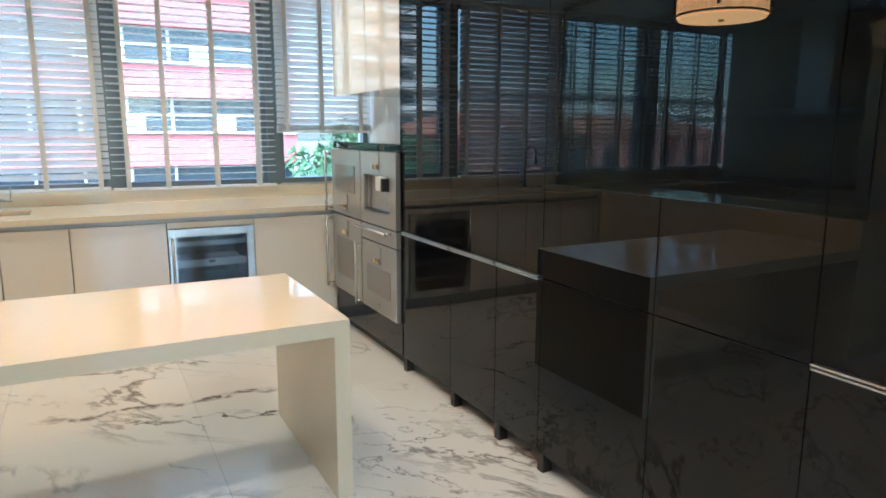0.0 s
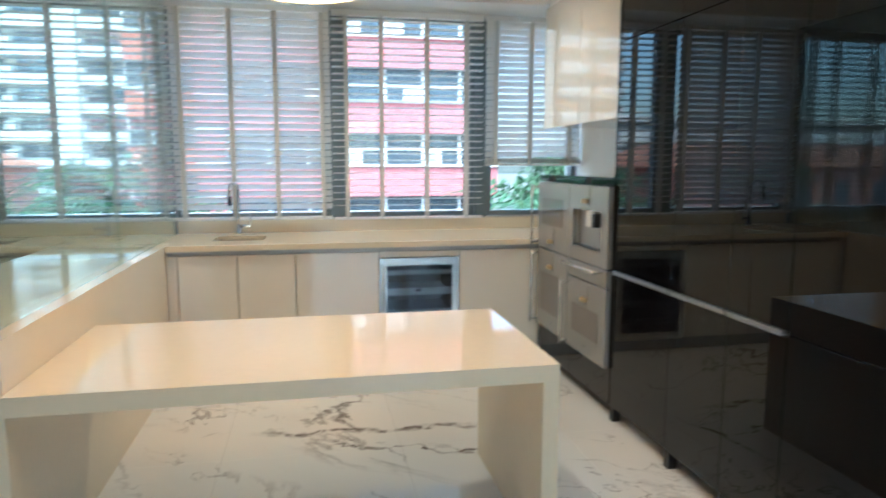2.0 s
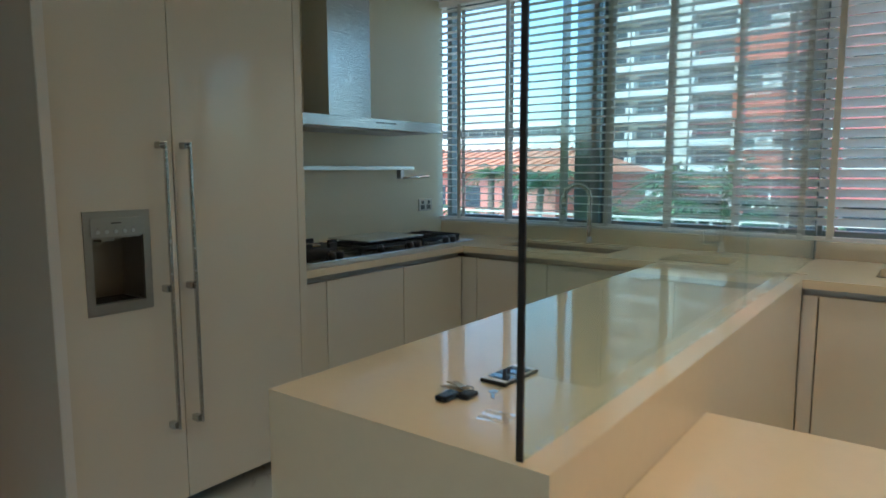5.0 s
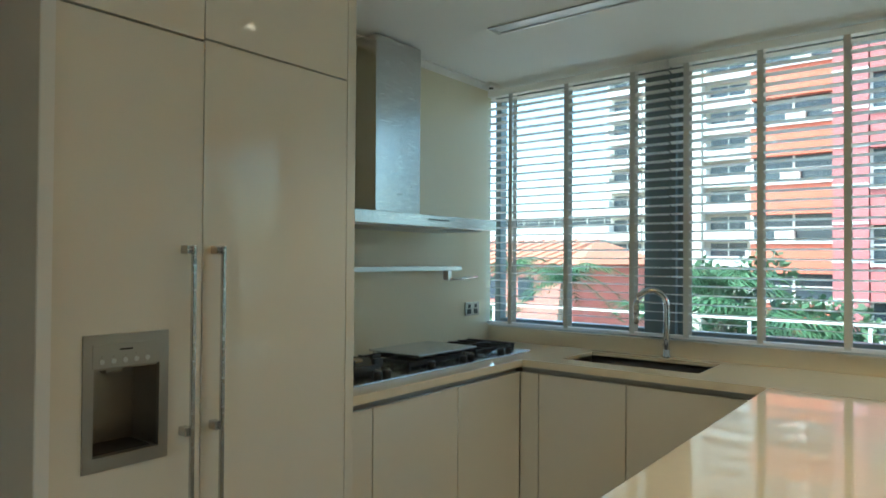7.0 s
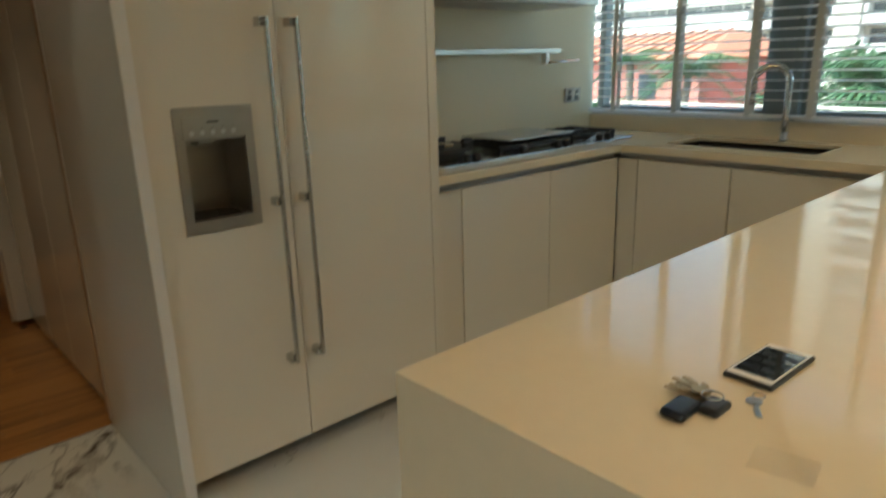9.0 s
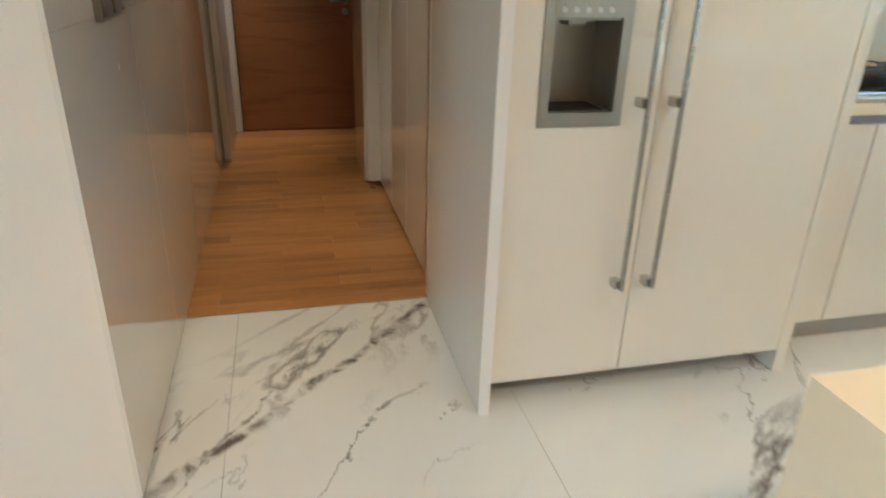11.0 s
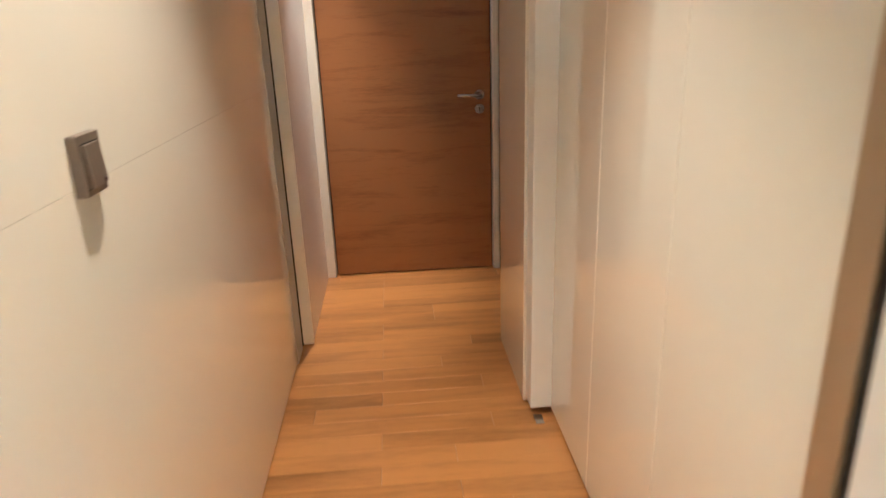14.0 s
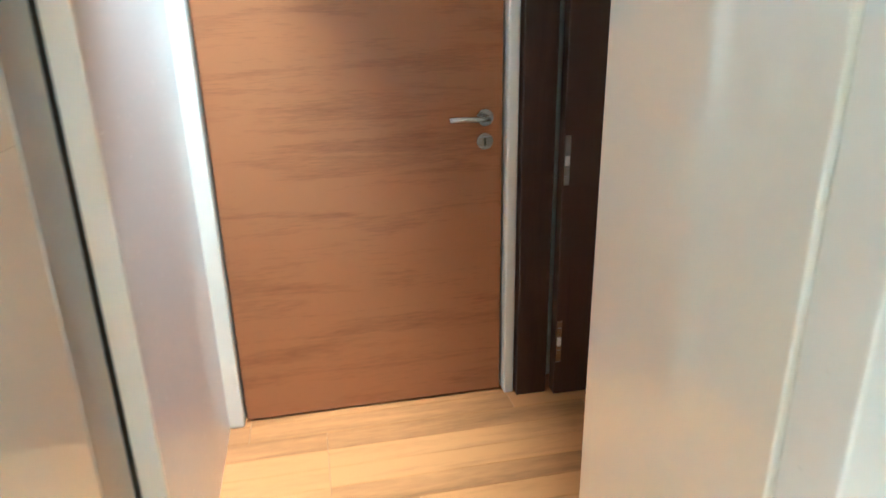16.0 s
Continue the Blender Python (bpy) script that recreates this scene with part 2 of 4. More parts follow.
slat_glow.inputs[0].default_value, slat_mix.inputs[0].default_value = (0.96, 0.93, 0.88, 1), 0.56
SLAT_TREE.links.new(SLAT_TREE.nodes["Principled BSDF"].outputs[0], slat_mix.inputs[1])
SLAT_TREE.links.new(slat_glow.outputs[0], slat_mix.inputs[2])
SLAT_TREE.links.new(slat_mix.outputs[0], SLAT_TREE.nodes["Material Output"].inputs[0])
TAPE = material("white_blind_tape", (0.66, 0.66, 0.63), 0.8, vary=0.06, scale=60)
IRON = material("cast_iron", (0.02, 0.02, 0.021), 0.5, vary=0.25, scale=40, bump=0.3)
SINK = material("dark_sink_steel", (0.28, 0.27, 0.26), 0.3, 1.0, vary=0.08)
RUBBER = material("black_plastic", (0.015, 0.015, 0.017), 0.35, vary=0.2)
BROWN = material("bronze_switch", (0.20, 0.16, 0.13), 0.35, 0.5, vary=0.08, scale=20)
PILOT = material("dark_red_indicator", (0.05, 0.012, 0.01), 0.3, vary=0.1)
WHITE = material("white_satin_paint", (0.78, 0.76, 0.72), 0.3, vary=0.02, scale=3)
BRASS = material("worn_brass", (0.45, 0.33, 0.17), 0.3, 1.0, vary=0.15, scale=60)
BLUE = material("blue_car_key", (0.010, 0.015, 0.026), 0.25, vary=0.1)
OVENGLASS = material("smoky_oven_glass", (0.16, 0.15, 0.14), 0.05, vary=0.05, coat=0.6)
BACKSTEEL = material("satin_steel_sheet", (0.46, 0.45, 0.43), 0.2, 0.6, vary=0.04, scale=2)
RECESS = material("brushed_steel_liner", (0.34, 0.31, 0.27), 0.3, 0.85, vary=0.08, scale=8)
DISPENSER = material("satin_steel_plate", (0.44, 0.41, 0.37), 0.36, 0.9, vary=0.06, scale=6, stretch=(1, 1, 0.2))
SCREEN = material("phone_screen", (0.008, 0.009, 0.012), 0.03, vary=0.1)
LETTER = material("clear_film", (0.62, 0.57, 0.46), 0.08, vary=0.04)
MARBLE = marble_material()
DOORWOOD = wood("door_veneer", (0.135, 0.05, 0.017), (0.33, 0.14, 0.05), 1, 0.38, 20)
PLANKWOOD = wood("oak_plank", (0.25, 0.11, 0.036), (0.52, 0.245, 0.078), 1, 0.3, 16)
WENGE = wood("wenge_wood", (0.016, 0.008, 0.005), (0.05, 0.025, 0.014), 2, 0.4, 16)
PANE = glass_material("window_glass", (0.93, 0.97, 0.96))
SCREENGLASS = glass_material("screen_glass", (0.86, 0.94, 0.93))
FRIDGEGLASS = glass_material("tinted_door_glass", (0.62, 0.64, 0.66))
CLEARFILM = glass_material("clear_film_card", (0.985, 0.985, 0.98))
LAMP = glow("lamp_fabric", (1, 0.50, 0.18), 4.0)
THREAD = material("tan_lamp_thread", (0.50, 0.34, 0.18), 0.8, vary=0.1, scale=60)
LED = glow("downlight_led", (1, 0.82, 0.6), 5.0)
RED = material("red_render", (0.58, 0.19, 0.12), 0.8, vary=0.12, scale=0.6)
CORAL = material("coral_render", (0.55, 0.23, 0.18), 0.8, vary=0.1, scale=0.5)
PINK = material("faded_red_wall", (0.46, 0.15, 0.15), 0.8, vary=0.1, scale=0.5)
TOWER = material("tower_render", (0.62, 0.58, 0.50), 0.85, vary=0.08, scale=0.3)
TOWERWHITE = material("tower_white", (0.72, 0.70, 0.66), 0.8, vary=0.05, scale=0.5)
FARGLASS = material("far_window_glass", (0.05, 0.065, 0.08), 0.15, vary=0.5, scale=1.2)
ROOF = material("clay_roof_tiles", (0.46, 0.20, 0.12), 0.85, vary=0.2, scale=3)
BARK = material("palm_bark", (0.20, 0.16, 0.12), 0.9, vary=0.3, scale=10)
LEAF = material("palm_leaf", (0.06, 0.13, 0.05), 0.5, vary=0.4, scale=4)
LEAF2 = material("tree_leaf", (0.055, 0.11, 0.045), 0.6, vary=0.5, scale=2)
GROUND = material("far_ground", (0.16, 0.15, 0.12), 0.95, vary=0.3, scale=0.05)


# ---- building helpers ----
def cube(bm, x0, x1, y0, y1, z0, z1, bevel=0.0):
    r = bmesh.ops.create_cube(bm, size=1)
    vs = r["verts"]
    bmesh.ops.scale(bm, vec=(abs(x1 - x0), abs(y1 - y0), abs(z1 - z0)), verts=vs)
    bmesh.ops.translate(bm, vec=((x0 + x1) / 2, (y0 + y1) / 2, (z0 + z1) / 2), verts=vs)
    if bevel:
        es = list({e for v in vs for e in v.link_edges})
        bmesh.ops.bevel(bm, geom=es, offset=bevel, segments=2, affect="EDGES", profile=0.5)
    return bm


def boxes(*dims, bevel=0.0):
    bm = bmesh.new()
    for d in dims:
        cube(bm, *d, bevel=bevel)
    return bm


def tube(points, radius, sides=12, bm=None, radii=None):
    """A round bar along a line of points, capped at its ends."""
    bm = bm or bmesh.new()
    pts = [Vector(p) for p in points]
    rings = []
    for i, p in enumerate(pts):
        d = (pts[min(i + 1, len(pts) - 1)] - pts[max(i - 1, 0)]).normalized()
        side = d.cross(Vector((0, 0, 1))) if abs(d.z) < 0.9 else d.cross(Vector((1, 0, 0)))
        side.normalize()
        up = side.cross(d)
        r = radii[i] if radii else radius
        rings.append([bm.verts.new(p + (side * math.cos(a) + up * math.sin(a)) * r) for a in (2 * math.pi * k / sides for k in range(sides))])
    for a, b in zip(rings, rings[1:]):
        for k in range(sides):
            bm.faces.new((a[k], a[(k + 1) % sides], b[(k + 1) % sides], b[k])).smooth = True
    bm.faces.new(rings[0]), bm.faces.new(rings[-1][::-1])
    bmesh.ops.recalc_face_normals(bm, faces=bm.faces[:])
    return bm


def root_of(ob):
    while ob.parent:
        ob = ob.parent
    return ob


def part(name, bm, mat, parent, label=""):
    base = root_of(parent)
    bmesh.ops.translate(bm, vec=-base.location, verts=bm.verts[:])
    me = bpy.data.meshes.new(name)
    bm.to_mesh(me)
    bm.free()
    me.materials.append(mat)
    o = new(name, me)
    o.parent = parent
    return tagged(o, label)


def thing(name, label, category, at, group="", kind=""):
    o = new(name)
    o.empty_display_size = 0.1
    o.location = at
    return tagged(o, label, category, group, kind)


def solo(name, bm, mat, label="", category="", kind="", group=""):
    lo = [min(v.co[i] for v in bm.verts) for i in range(3)]
    hi = [max(v.co[i] for v in bm.verts) for i in range(3)]
    at = Vector(((lo[0] + hi[0]) / 2, (lo[1] + hi[1]) / 2, lo[2]))
    bmesh.ops.translate(bm, vec=-at, verts=bm.verts[:])
    me = bpy.data.meshes.new(name)
    bm.to_mesh(me)
    bm.free()
    me.materials.append(mat)
    o = new(name, me)
    o.location = at
    return tagged(o, label, category, group, kind)


def structure(name, bm, mat, label=""):
    return solo(name, bm, mat, label, "", "structure")


# ---- structure ----
X0, X1, YS, YW, ZL, ZH = -3.33, 2.57, -2.5, 5.95, 2.68, 3.02
SILL, HEAD = 1.02, 2.66
structure("floor", boxes((-3.33, X1 + 0.2, YS - 0.2, YW + 0.3, -0.3, -0.02)), GROUT, "concrete bed under the marble tiles")
structure("hall_floor", boxes((-6.8, -3.33, 1.5, 3.7, -0.3, -0.02)), DARK, "bed under the wooden hall planks")
structure("wall_west", boxes((X0 - 0.2, X0, 2.77, YW, 0, 3.2)), SPLASH, "cream painted splashback wall behind the hob")
structure("wall_east", boxes((X1, X1 + 0.2, YS, YW + 0.3, 0, 3.2)), WALL, "cream wall behind the tall cabinets")
structure("wall_dining", boxes((-2.56, -2.36, YS, 1.6, 0, 3.2)), WALL, "cream painted wall of the dining side")
structure("wall_south", boxes((-2.56, 0.2, YS - 0.2, YS, 0, 3.2), (1.9, X1, YS - 0.2, YS, 0, 3.2), (0.2, 1.9, YS - 0.2, YS, 2.4, 3.2)), WALL, "cream wall with a tall glazed opening")
structure("wall_north", boxes((X0 - 0.2, X1, YW, YW + 0.25, -0.3, SILL), (X0 - 0.2, X1, YW, YW + 0.25, HEAD, 3.2)), WALL, "cream window wall with a low upstand")
structure("ceiling", boxes((X0 - 0.2, -0.80, YS - 0.2, YW, ZL, 3.2), (-0.80, X1, 5.55, YW, ZL, 3.2), (2.1, X1, YS, 5.55, ZL, 3.2),
                           (-0.80, 2.1, YS - 0.2, -1.2, ZL, 3.2), (-0.80, 2.1, -1.2, 5.55, ZH, 3.2)), CEIL, "white ceiling with a raised tray")
structure("hall_ceiling", boxes((-6.8, X0 - 0.2, 1.5, 3.7, 2.5, 2.7), (X0 - 0.2, -3.0, 1.6, 2.77, 2.66, 2.679)), CEIL, "white hall ceiling")
structure("ceiling_trim", boxes((X0, X0 + 0.10, 3.9, 5.95, ZL - 0.012, ZL - 0.002)), CEIL, "shallow ceiling edge")

# window wall: posts, frames and panes
BAYS = [(-3.33, -2.19), (-2.03, -0.84), (-0.76, 0.44), (0.54, 1.66), (1.76, 2.57)]
for i, (a, b) in enumerate(BAYS):
    w = thing("window_%d" % (i + 1), "grey-green aluminium window above the counter", "", ((a + b) / 2, YW + 0.12, SILL), kind="structure")
    part("window_frame", boxes((a, a + 0.045, YW + 0.06, YW + 0.14, SILL, HEAD), (b - 0.045, b, YW + 0.06, YW + 0.14, SILL, HEAD),
                               (a + 0.045, b - 0.045, YW + 0.06, YW + 0.14, SILL, SILL + 0.05), (a + 0.045, b - 0.045, YW + 0.06, YW + 0.14, HEAD - 0.05, HEAD), bevel=0.004), FRAME, w)
    p = part("pane", boxes((a + 0.045, b - 0.045, YW + 0.097, YW + 0.103, SILL + 0.05, HEAD - 0.05)), PANE, w)
    p.visible_shadow = False
    part("window_sill", boxes((a, b, YW + 0.002, YW + 0.06, SILL, SILL + 0.008)), ALU, w)
for a, b in [(-2.19, -2.03), (-0.84, -0.76), (0.44, 0.54), (1.66, 1.76)]:
    structure("window_post", boxes((a, b, YW + 0.02, YW + 0.24, SILL, HEAD), bevel=0.004), FRAME, "grey-green aluminium post between windows")

# unseen south glazing behind the walk: size invented, daylight there inferred from reflections
w = thing("window_6", "unseen tall glazed opening of the dining side", "", (1.05, YS - 0.1, 0), kind="structure")
for a in (0.2, 1.02, 1.84):
    part("window_frame", boxes((a, a + 0.06, YS - 0.14, YS - 0.06, 0.0, 2.4)), FRAME, w)
part("window_frame", boxes((0.26, 1.84, YS - 0.14, YS - 0.06, 2.34, 2.4)), FRAME, w)
for a in (0.26, 1.08):
    p = part("pane", boxes((a, a + 0.76, YS - 0.103, YS - 0.097, 0, 2.34)), PANE, w)
    p.visible_shadow = False

# hall walls
structure("wall_hall_left", boxes((-6.8, -2.36, 1.6, 1.775, 0, 3.2)), WALL, "wall core behind the hall panels")
ll = thing("wall_panelling", "glossy cream hall panels with thin joints", "", (-3.9, 1.78, 0), kind="structure")
for a, b in [(-3.13, -2.36), (-5.36, -3.131)]:
    for c, d in [(0.012, 1.155), (1.1553, 2.66 if a > -3.3 else 2.5)]:
        part("panel", boxes((a, b, 1.775, 1.787, c, d), bevel=0.0005), WALL_GLASS, ll)
part("edge_strip", boxes((-5.505, -5.36, 1.775, 1.790, 0.0, 2.5), bevel=0.003), GREY, ll, "grey metal edge strip")
structure("wall_hall_end_left", boxes((-6.42, -5.546, 1.775, 1.832, 0.0, 2.5)), LILAC, "pale lilac white panel beside the door")
structure("trim_white_edge", boxes((-5.545, -5.53, 1.7915, 1.838, 0.01, 2.5), bevel=0.002), WHITE, "white door edge")
structure("slot_trim", boxes((-5.545, -5.535, 1.776, 1.7905, 0.0, 2.5)), DARK, "black sliding door slot")
structure("wall_hall_right", boxes((-4.93, -3.48, 2.785, 2.95, 0, 2.68)), DARK, "wall core behind the hall panels")
lr = thing("wall_panelling_right", "glossy cream hall panels above a shadow gap", "", (-4.2, 2.78, 0.03), kind="structure")
for a, b in [(-4.85, -4.403), (-4.40, -3.953), (-3.95, -3.477)]:
    part("panel", boxes((a, b, 2.765, 2.785, 0.03, 2.5), bevel=0.002), WALL_GLASS, lr)
structure("trim_pilaster", boxes((-4.94, -4.85, 2.69, 2.79, 0.03, 2.5), bevel=0.004), WHITE, "white pilaster strip")
structure("wall_hall_jut", boxes((-5.46, -4.94, 2.68, 2.95, 0.008, 2.5), bevel=0.003), WALL_GLASS, "glossy cream hall panel standing forward")
structure("door_1_jamb", boxes((-3.475, -3.42, 2.757, 2.785, 0, 2.5), bevel=0.003), BRONZE, "tan metal pocket door channel")
structure("door_1_slot", boxes((-3.42, -3.385, 2.765, 2.785, 0, 2.5)), DARK, "black slot of a pocket door")
structure("door_1_trim", boxes((-3.385, -3.33, 2.747, 2.785, 0, 2.66), bevel=0.003), WHITE, "white pocket door edge")
structure("wall_hall_head", boxes((-3.53, -3.33, 1.787, 2.735, 2.5, 3.2)), WALL, "wall above the hall opening")
structure("wall_recess", boxes((-6.45, -5.3, 3.45, 3.6, 0, 2.7), (-5.46, -5.3, 2.95, 3.45, 0, 2.7)), WALL, "cream wall of the side recess")
structure("wall_hall_end", boxes((-6.7, -6.46, 1.6, 3.6, 0, 2.7)), WALL, "wall behind the hall door")
structure("wall_hall_above_door", boxes((-6.46, -6.40, 1.83, 2.83, 2.16, 2.5)), WALL, "wall above the hall door")

# end door
d = thing("door_2", "closed reddish-brown wood veneer door at the hall's end", "door", (-6.42, 2.33, 0), kind="structure")
part("leaf", boxes((-6.44, -6.40, 1.888, 2.782, 0.008, 2.1), bevel=0.003), DOORWOOD, d)
part("door_frame", boxes((-6.45, -6.37, 1.822, 1.880, 0, 2.15), bevel=0.006), WHITE, d, "white painted door frame")
part("door_frame", boxes((-6.45, -6.37, 2.790, 2.826, 0, 2.15), bevel=0.006), WHITE, d, "white painted door frame")
part("door_frame", boxes((-6.45, -6.37, 1.880, 2.790, 2.108, 2.15), bevel=0.006), WHITE, d, "white painted door frame")
part("door_stop", boxes((-6.455, -6.43, 1.88, 1.888, 0, 2.1), (-6.455, -6.43, 2.782, 2.79, 0, 2.1)), DARK, d)


def disc(x, y, z, r, depth, axis, bm=None, sides=28):
    v = Vector([depth if i == axis else 0 for i in range(3)])
    return tube([Vector((x, y, z)), Vector((x, y, z)) + v], r, sides, bm)


h = part("handle", tube([(-6.352, 2.728, 0.995), (-6.352, 2.60, 0.997)], 0.0095), STEEL, d, "brushed steel lever")
part("rose", disc(-6.40, 2.722, 0.995, 0.026, 0.012, 0), STEEL, h)
part("neck", tube([(-6.395, 2.722, 0.995), (-6.345, 2.722, 0.995)], 0.011), STEEL, h)
k = part("lock", disc(-6.40, 2.722, 0.92, 0.026, 0.010, 0), STEEL, d, "round steel lock plate")
part("keyhole", boxes((-6.391, -6.389, 2.72, 2.724, 0.905, 0.932)), DARK, k)
d = thing("door_3", "dark wenge door and frame standing in the side recess", "door", (-6.33, 3.1, 0), kind="structure")
part("door_frame", boxes((-6.46, -6.345, 2.83, 2.94, 0, 2.3), bevel=0.003), WENGE, d)
part("leaf", boxes((-6.36, -6.31, 2.957, 3.44, 0.008, 2.3), bevel=0.003), WENGE, d)
part("frame_back", boxes((-6.46, -6.40, 2.94, 2.957, 0, 2.3)), DARK, d)
for z in (0.22, 0.86):
    q = part("strike_plate", boxes((-6.312, -6.307, 2.959, 2.977, z - 0.08, z + 0.08)), STEEL, d, "steel strike plate")
    part("latch", boxes((-6.307, -6.300, 2.961, 2.973, z - 0.015, z + 0.015)), WHITE, q)


# ---- kitchen: bar, counters, table ----
BL, BR, BY = -1.385, -0.67, 2.716
bar = thing("bar_peninsula", "cream quartz bar with waterfall end running to the window counter", "bar", (-1.05, 4.0, 0))
part("worktop", boxes((BL, BR, BY, 5.26, 0.875, 0.92)), QUARTZ, bar)
part("end_panel", boxes((BL, BR, BY, BY + 0.05, 0, 0.875)), QUARTZ, bar)
part("side_panel", boxes((BR - 0.03, BR, BY + 0.05, 5.13, 0, 0.875)), QUARTZ, bar)
part("side_panel", boxes((BL + 0.03, BL + 0.06, BY + 0.05, 5.31, 0.1, 0.83)), CREAM, bar)
part("grip_channel", boxes((BL + 0.05, BL + 0.08, BY + 0.05, 5.31, 0.83, 0.875)), GREY, bar)

table = thing("dining_table", "cream quartz table with panel leg joined to the bar", "table", (0.25, 3.16, 0))
part("tabletop", boxes((BR + 0.002, 1.156, 2.69, 3.63, 0.685, 0.75)), QUARTZ, table)
part("leg", boxes((1.094, 1.156, 2.69, 3.63, 0, 0.685)), QUARTZ, table)


def sink(x0, x1, y0, y1, name):
    s = thing(name, "undermounted steel sink let into the cream counter", "sink", ((x0 + x1) / 2, (y0 + y1) / 2, 0.74), group="sinks")
    t = 0.006
    part("basin", boxes((x0 - t, x0, y0 - t, y1 + t, 0.74, 0.9), (x1, x1 + t, y0 - t, y1 + t, 0.74, 0.9), (x0, x1, y0 - t, y0, 0.74, 0.9), (x0, x1, y1, y1 + t, 0.74, 0.9),
                       (x0, x1, y0, y1, 0.74, 0.746)), SINK, s)
    part("drain", disc((x0 + x1) / 2, (y0 + y1) / 2, 0.746, 0.045, 0.003, 2), STEEL, s, "round steel drain")


def faucet(x, y, turn, name, big):
    f = thing(name, "tall chrome gooseneck kitchen tap behind the sink", "tap", (x, y, 0.92), group="taps")
    dirv = Vector((math.cos(turn), math.sin(turn), 0))
    r = 0.085 if big else 0.06
    top = Vector((x, y, 1.225 if big else 1.26))
    pts = [Vector((x, y, 0.95)), Vector((x, y, 1.05)), top]
    for k in range(1, 13):
        a = math.pi * k / 12
        pts.append(top + dirv * (r - r * math.cos(a)) + Vector((0, 0, math.sin(a) * r)))
    pts.append(pts[-1] - Vector((0, 0, 0.05)))
    part("spout", tube(pts, 0.018 if big else 0.012), CHROME, f)
    part("spray_head", tube([pts[-1], pts[-1] - Vector((0, 0, 0.06))], 0.015), RUBBER if not big else CHROME, f)
    part("base", tube([(x, y, 0.92), (x, y, 0.935), (x, y, 0.94), (x, y, 1.0)], 0.02, radii=[0.027, 0.027, 0.019, 0.017]), CHROME, f)
    side = Vector((-dirv.y, dirv.x, 0)) * (-1 if big else 1)
    b = Vector((x, y, 0.985))
    part("mixer", tube([b, b + side * 0.1], 0.012), CHROME, f)
    part("lever", tube([b + side * 0.095, b + side * 0.1 + Vector((0, 0, 0.09))], 0.006), CHROME, f)


def slab_with_hole(x0, x1, y0, y1, hole):
    """A counter slab in one piece with a cut-out."""
    a, b, c, d = hole
    bm = bmesh.new()
    rings = [[bm.verts.new((x, y, z)) for x, y in pts] for z in (0.88, 0.92) for pts in (((x0, y0), (x1, y0), (x1, y1), (x0, y1)), ((a, c), (b, c), (b, d), (a, d)))]
    lo, li, uo, ui = rings
    for k in range(4):
        m = (k + 1) % 4
        bm.faces.new((uo[k], uo[m], ui[m], ui[k])), bm.faces.new((lo[k], li[k], li[m], lo[m]))
        bm.faces.new((lo[k], lo[m], uo[m], uo[k])), bm.faces.new((li[k], ui[k], ui[m], li[m]))
    bmesh.ops.recalc_face_normals(bm, faces=bm.faces[:])
    return bm


S1, S2 = (-0.41, -0.05, 5.38, 5.70), (-2.50, -1.74, 5.45, 5.84)
c = thing("window_counter", "cream quartz counter under the window with upstand", "counter", (0.95, 5.5, 0.88))
part("worktop", slab_with_hole(BR, X1, 5.114, YW, S1), QUARTZ, c)
part("worktop", slab_with_hole(-2.66, BR, 5.285, YW, S2), QUARTZ, c)
part("upstand", boxes((X0, X1, YW - 0.02, YW - 0.001, 0.92, SILL - 0.003)), QUARTZ, c)
sink(*S1, "prep_sink")
sink(*S2, "main_sink")
faucet(-0.262, 5.80, radians(-115), "prep_tap", False)
faucet(-2.045, 5.86, radians(-150), "main_tap", True)
c = thing("hob_counter", "cream quartz counter along the splashback wall", "counter", (-3.0, 4.9, 0.88))
part("worktop", boxes((X0, -2.66, 3.87, YW - 0.02, 0.88, 0.92), bevel=0.002), QUARTZ, c)


def base_unit(name, face, a, b, group, wine=False):
    """A base cabinet: body, one flat door, grip channel and plinth. face: 'y' for a front that looks to -y, else a front that looks to +x."""
    g = 0.003
    if face == "y1":
        f, back = 5.14, YW - 0.03
        def q(u0, u1, v0, v1, z0, z1): return (u0, u1, f + v0, f + v1, z0, z1)
    elif face == "y2":
        f, back = 5.31, YW - 0.03
        def q(u0, u1, v0, v1, z0, z1): return (u0, u1, f + v0, f + v1, z0, z1)
    else:
        f, back = -2.69, X0 + 0.01
        def q(u0, u1, v0, v1, z0, z1): return (f - v1, f - v0, u0, u1, z0, z1)
    loc = q(a, b, 0.02, 0.5, 0, 1)
    t = thing(name, "glossy cream handleless base cabinet under the counter", "cabinet", ((loc[0] + loc[1]) / 2, (loc[2] + loc[3]) / 2, 0), group=group)
    part("body", boxes(q(a + g, b - g, 0.021, 0.32, 0.1, 0.83)), CREAM, t)
    part("plinth", boxes(q(a, b, 0.06, 0.08, 0, 0.1)), GREY, t)
    part("grip_channel", boxes(q(a, b, 0.03, 0.05, 0.83, 0.879)), GREY, t, "grey recessed grip channel")
    part("door", boxes(q(a + g, b - g, 0, 0.02, 0.105, 0.845), bevel=0.0015), CREAM, t)


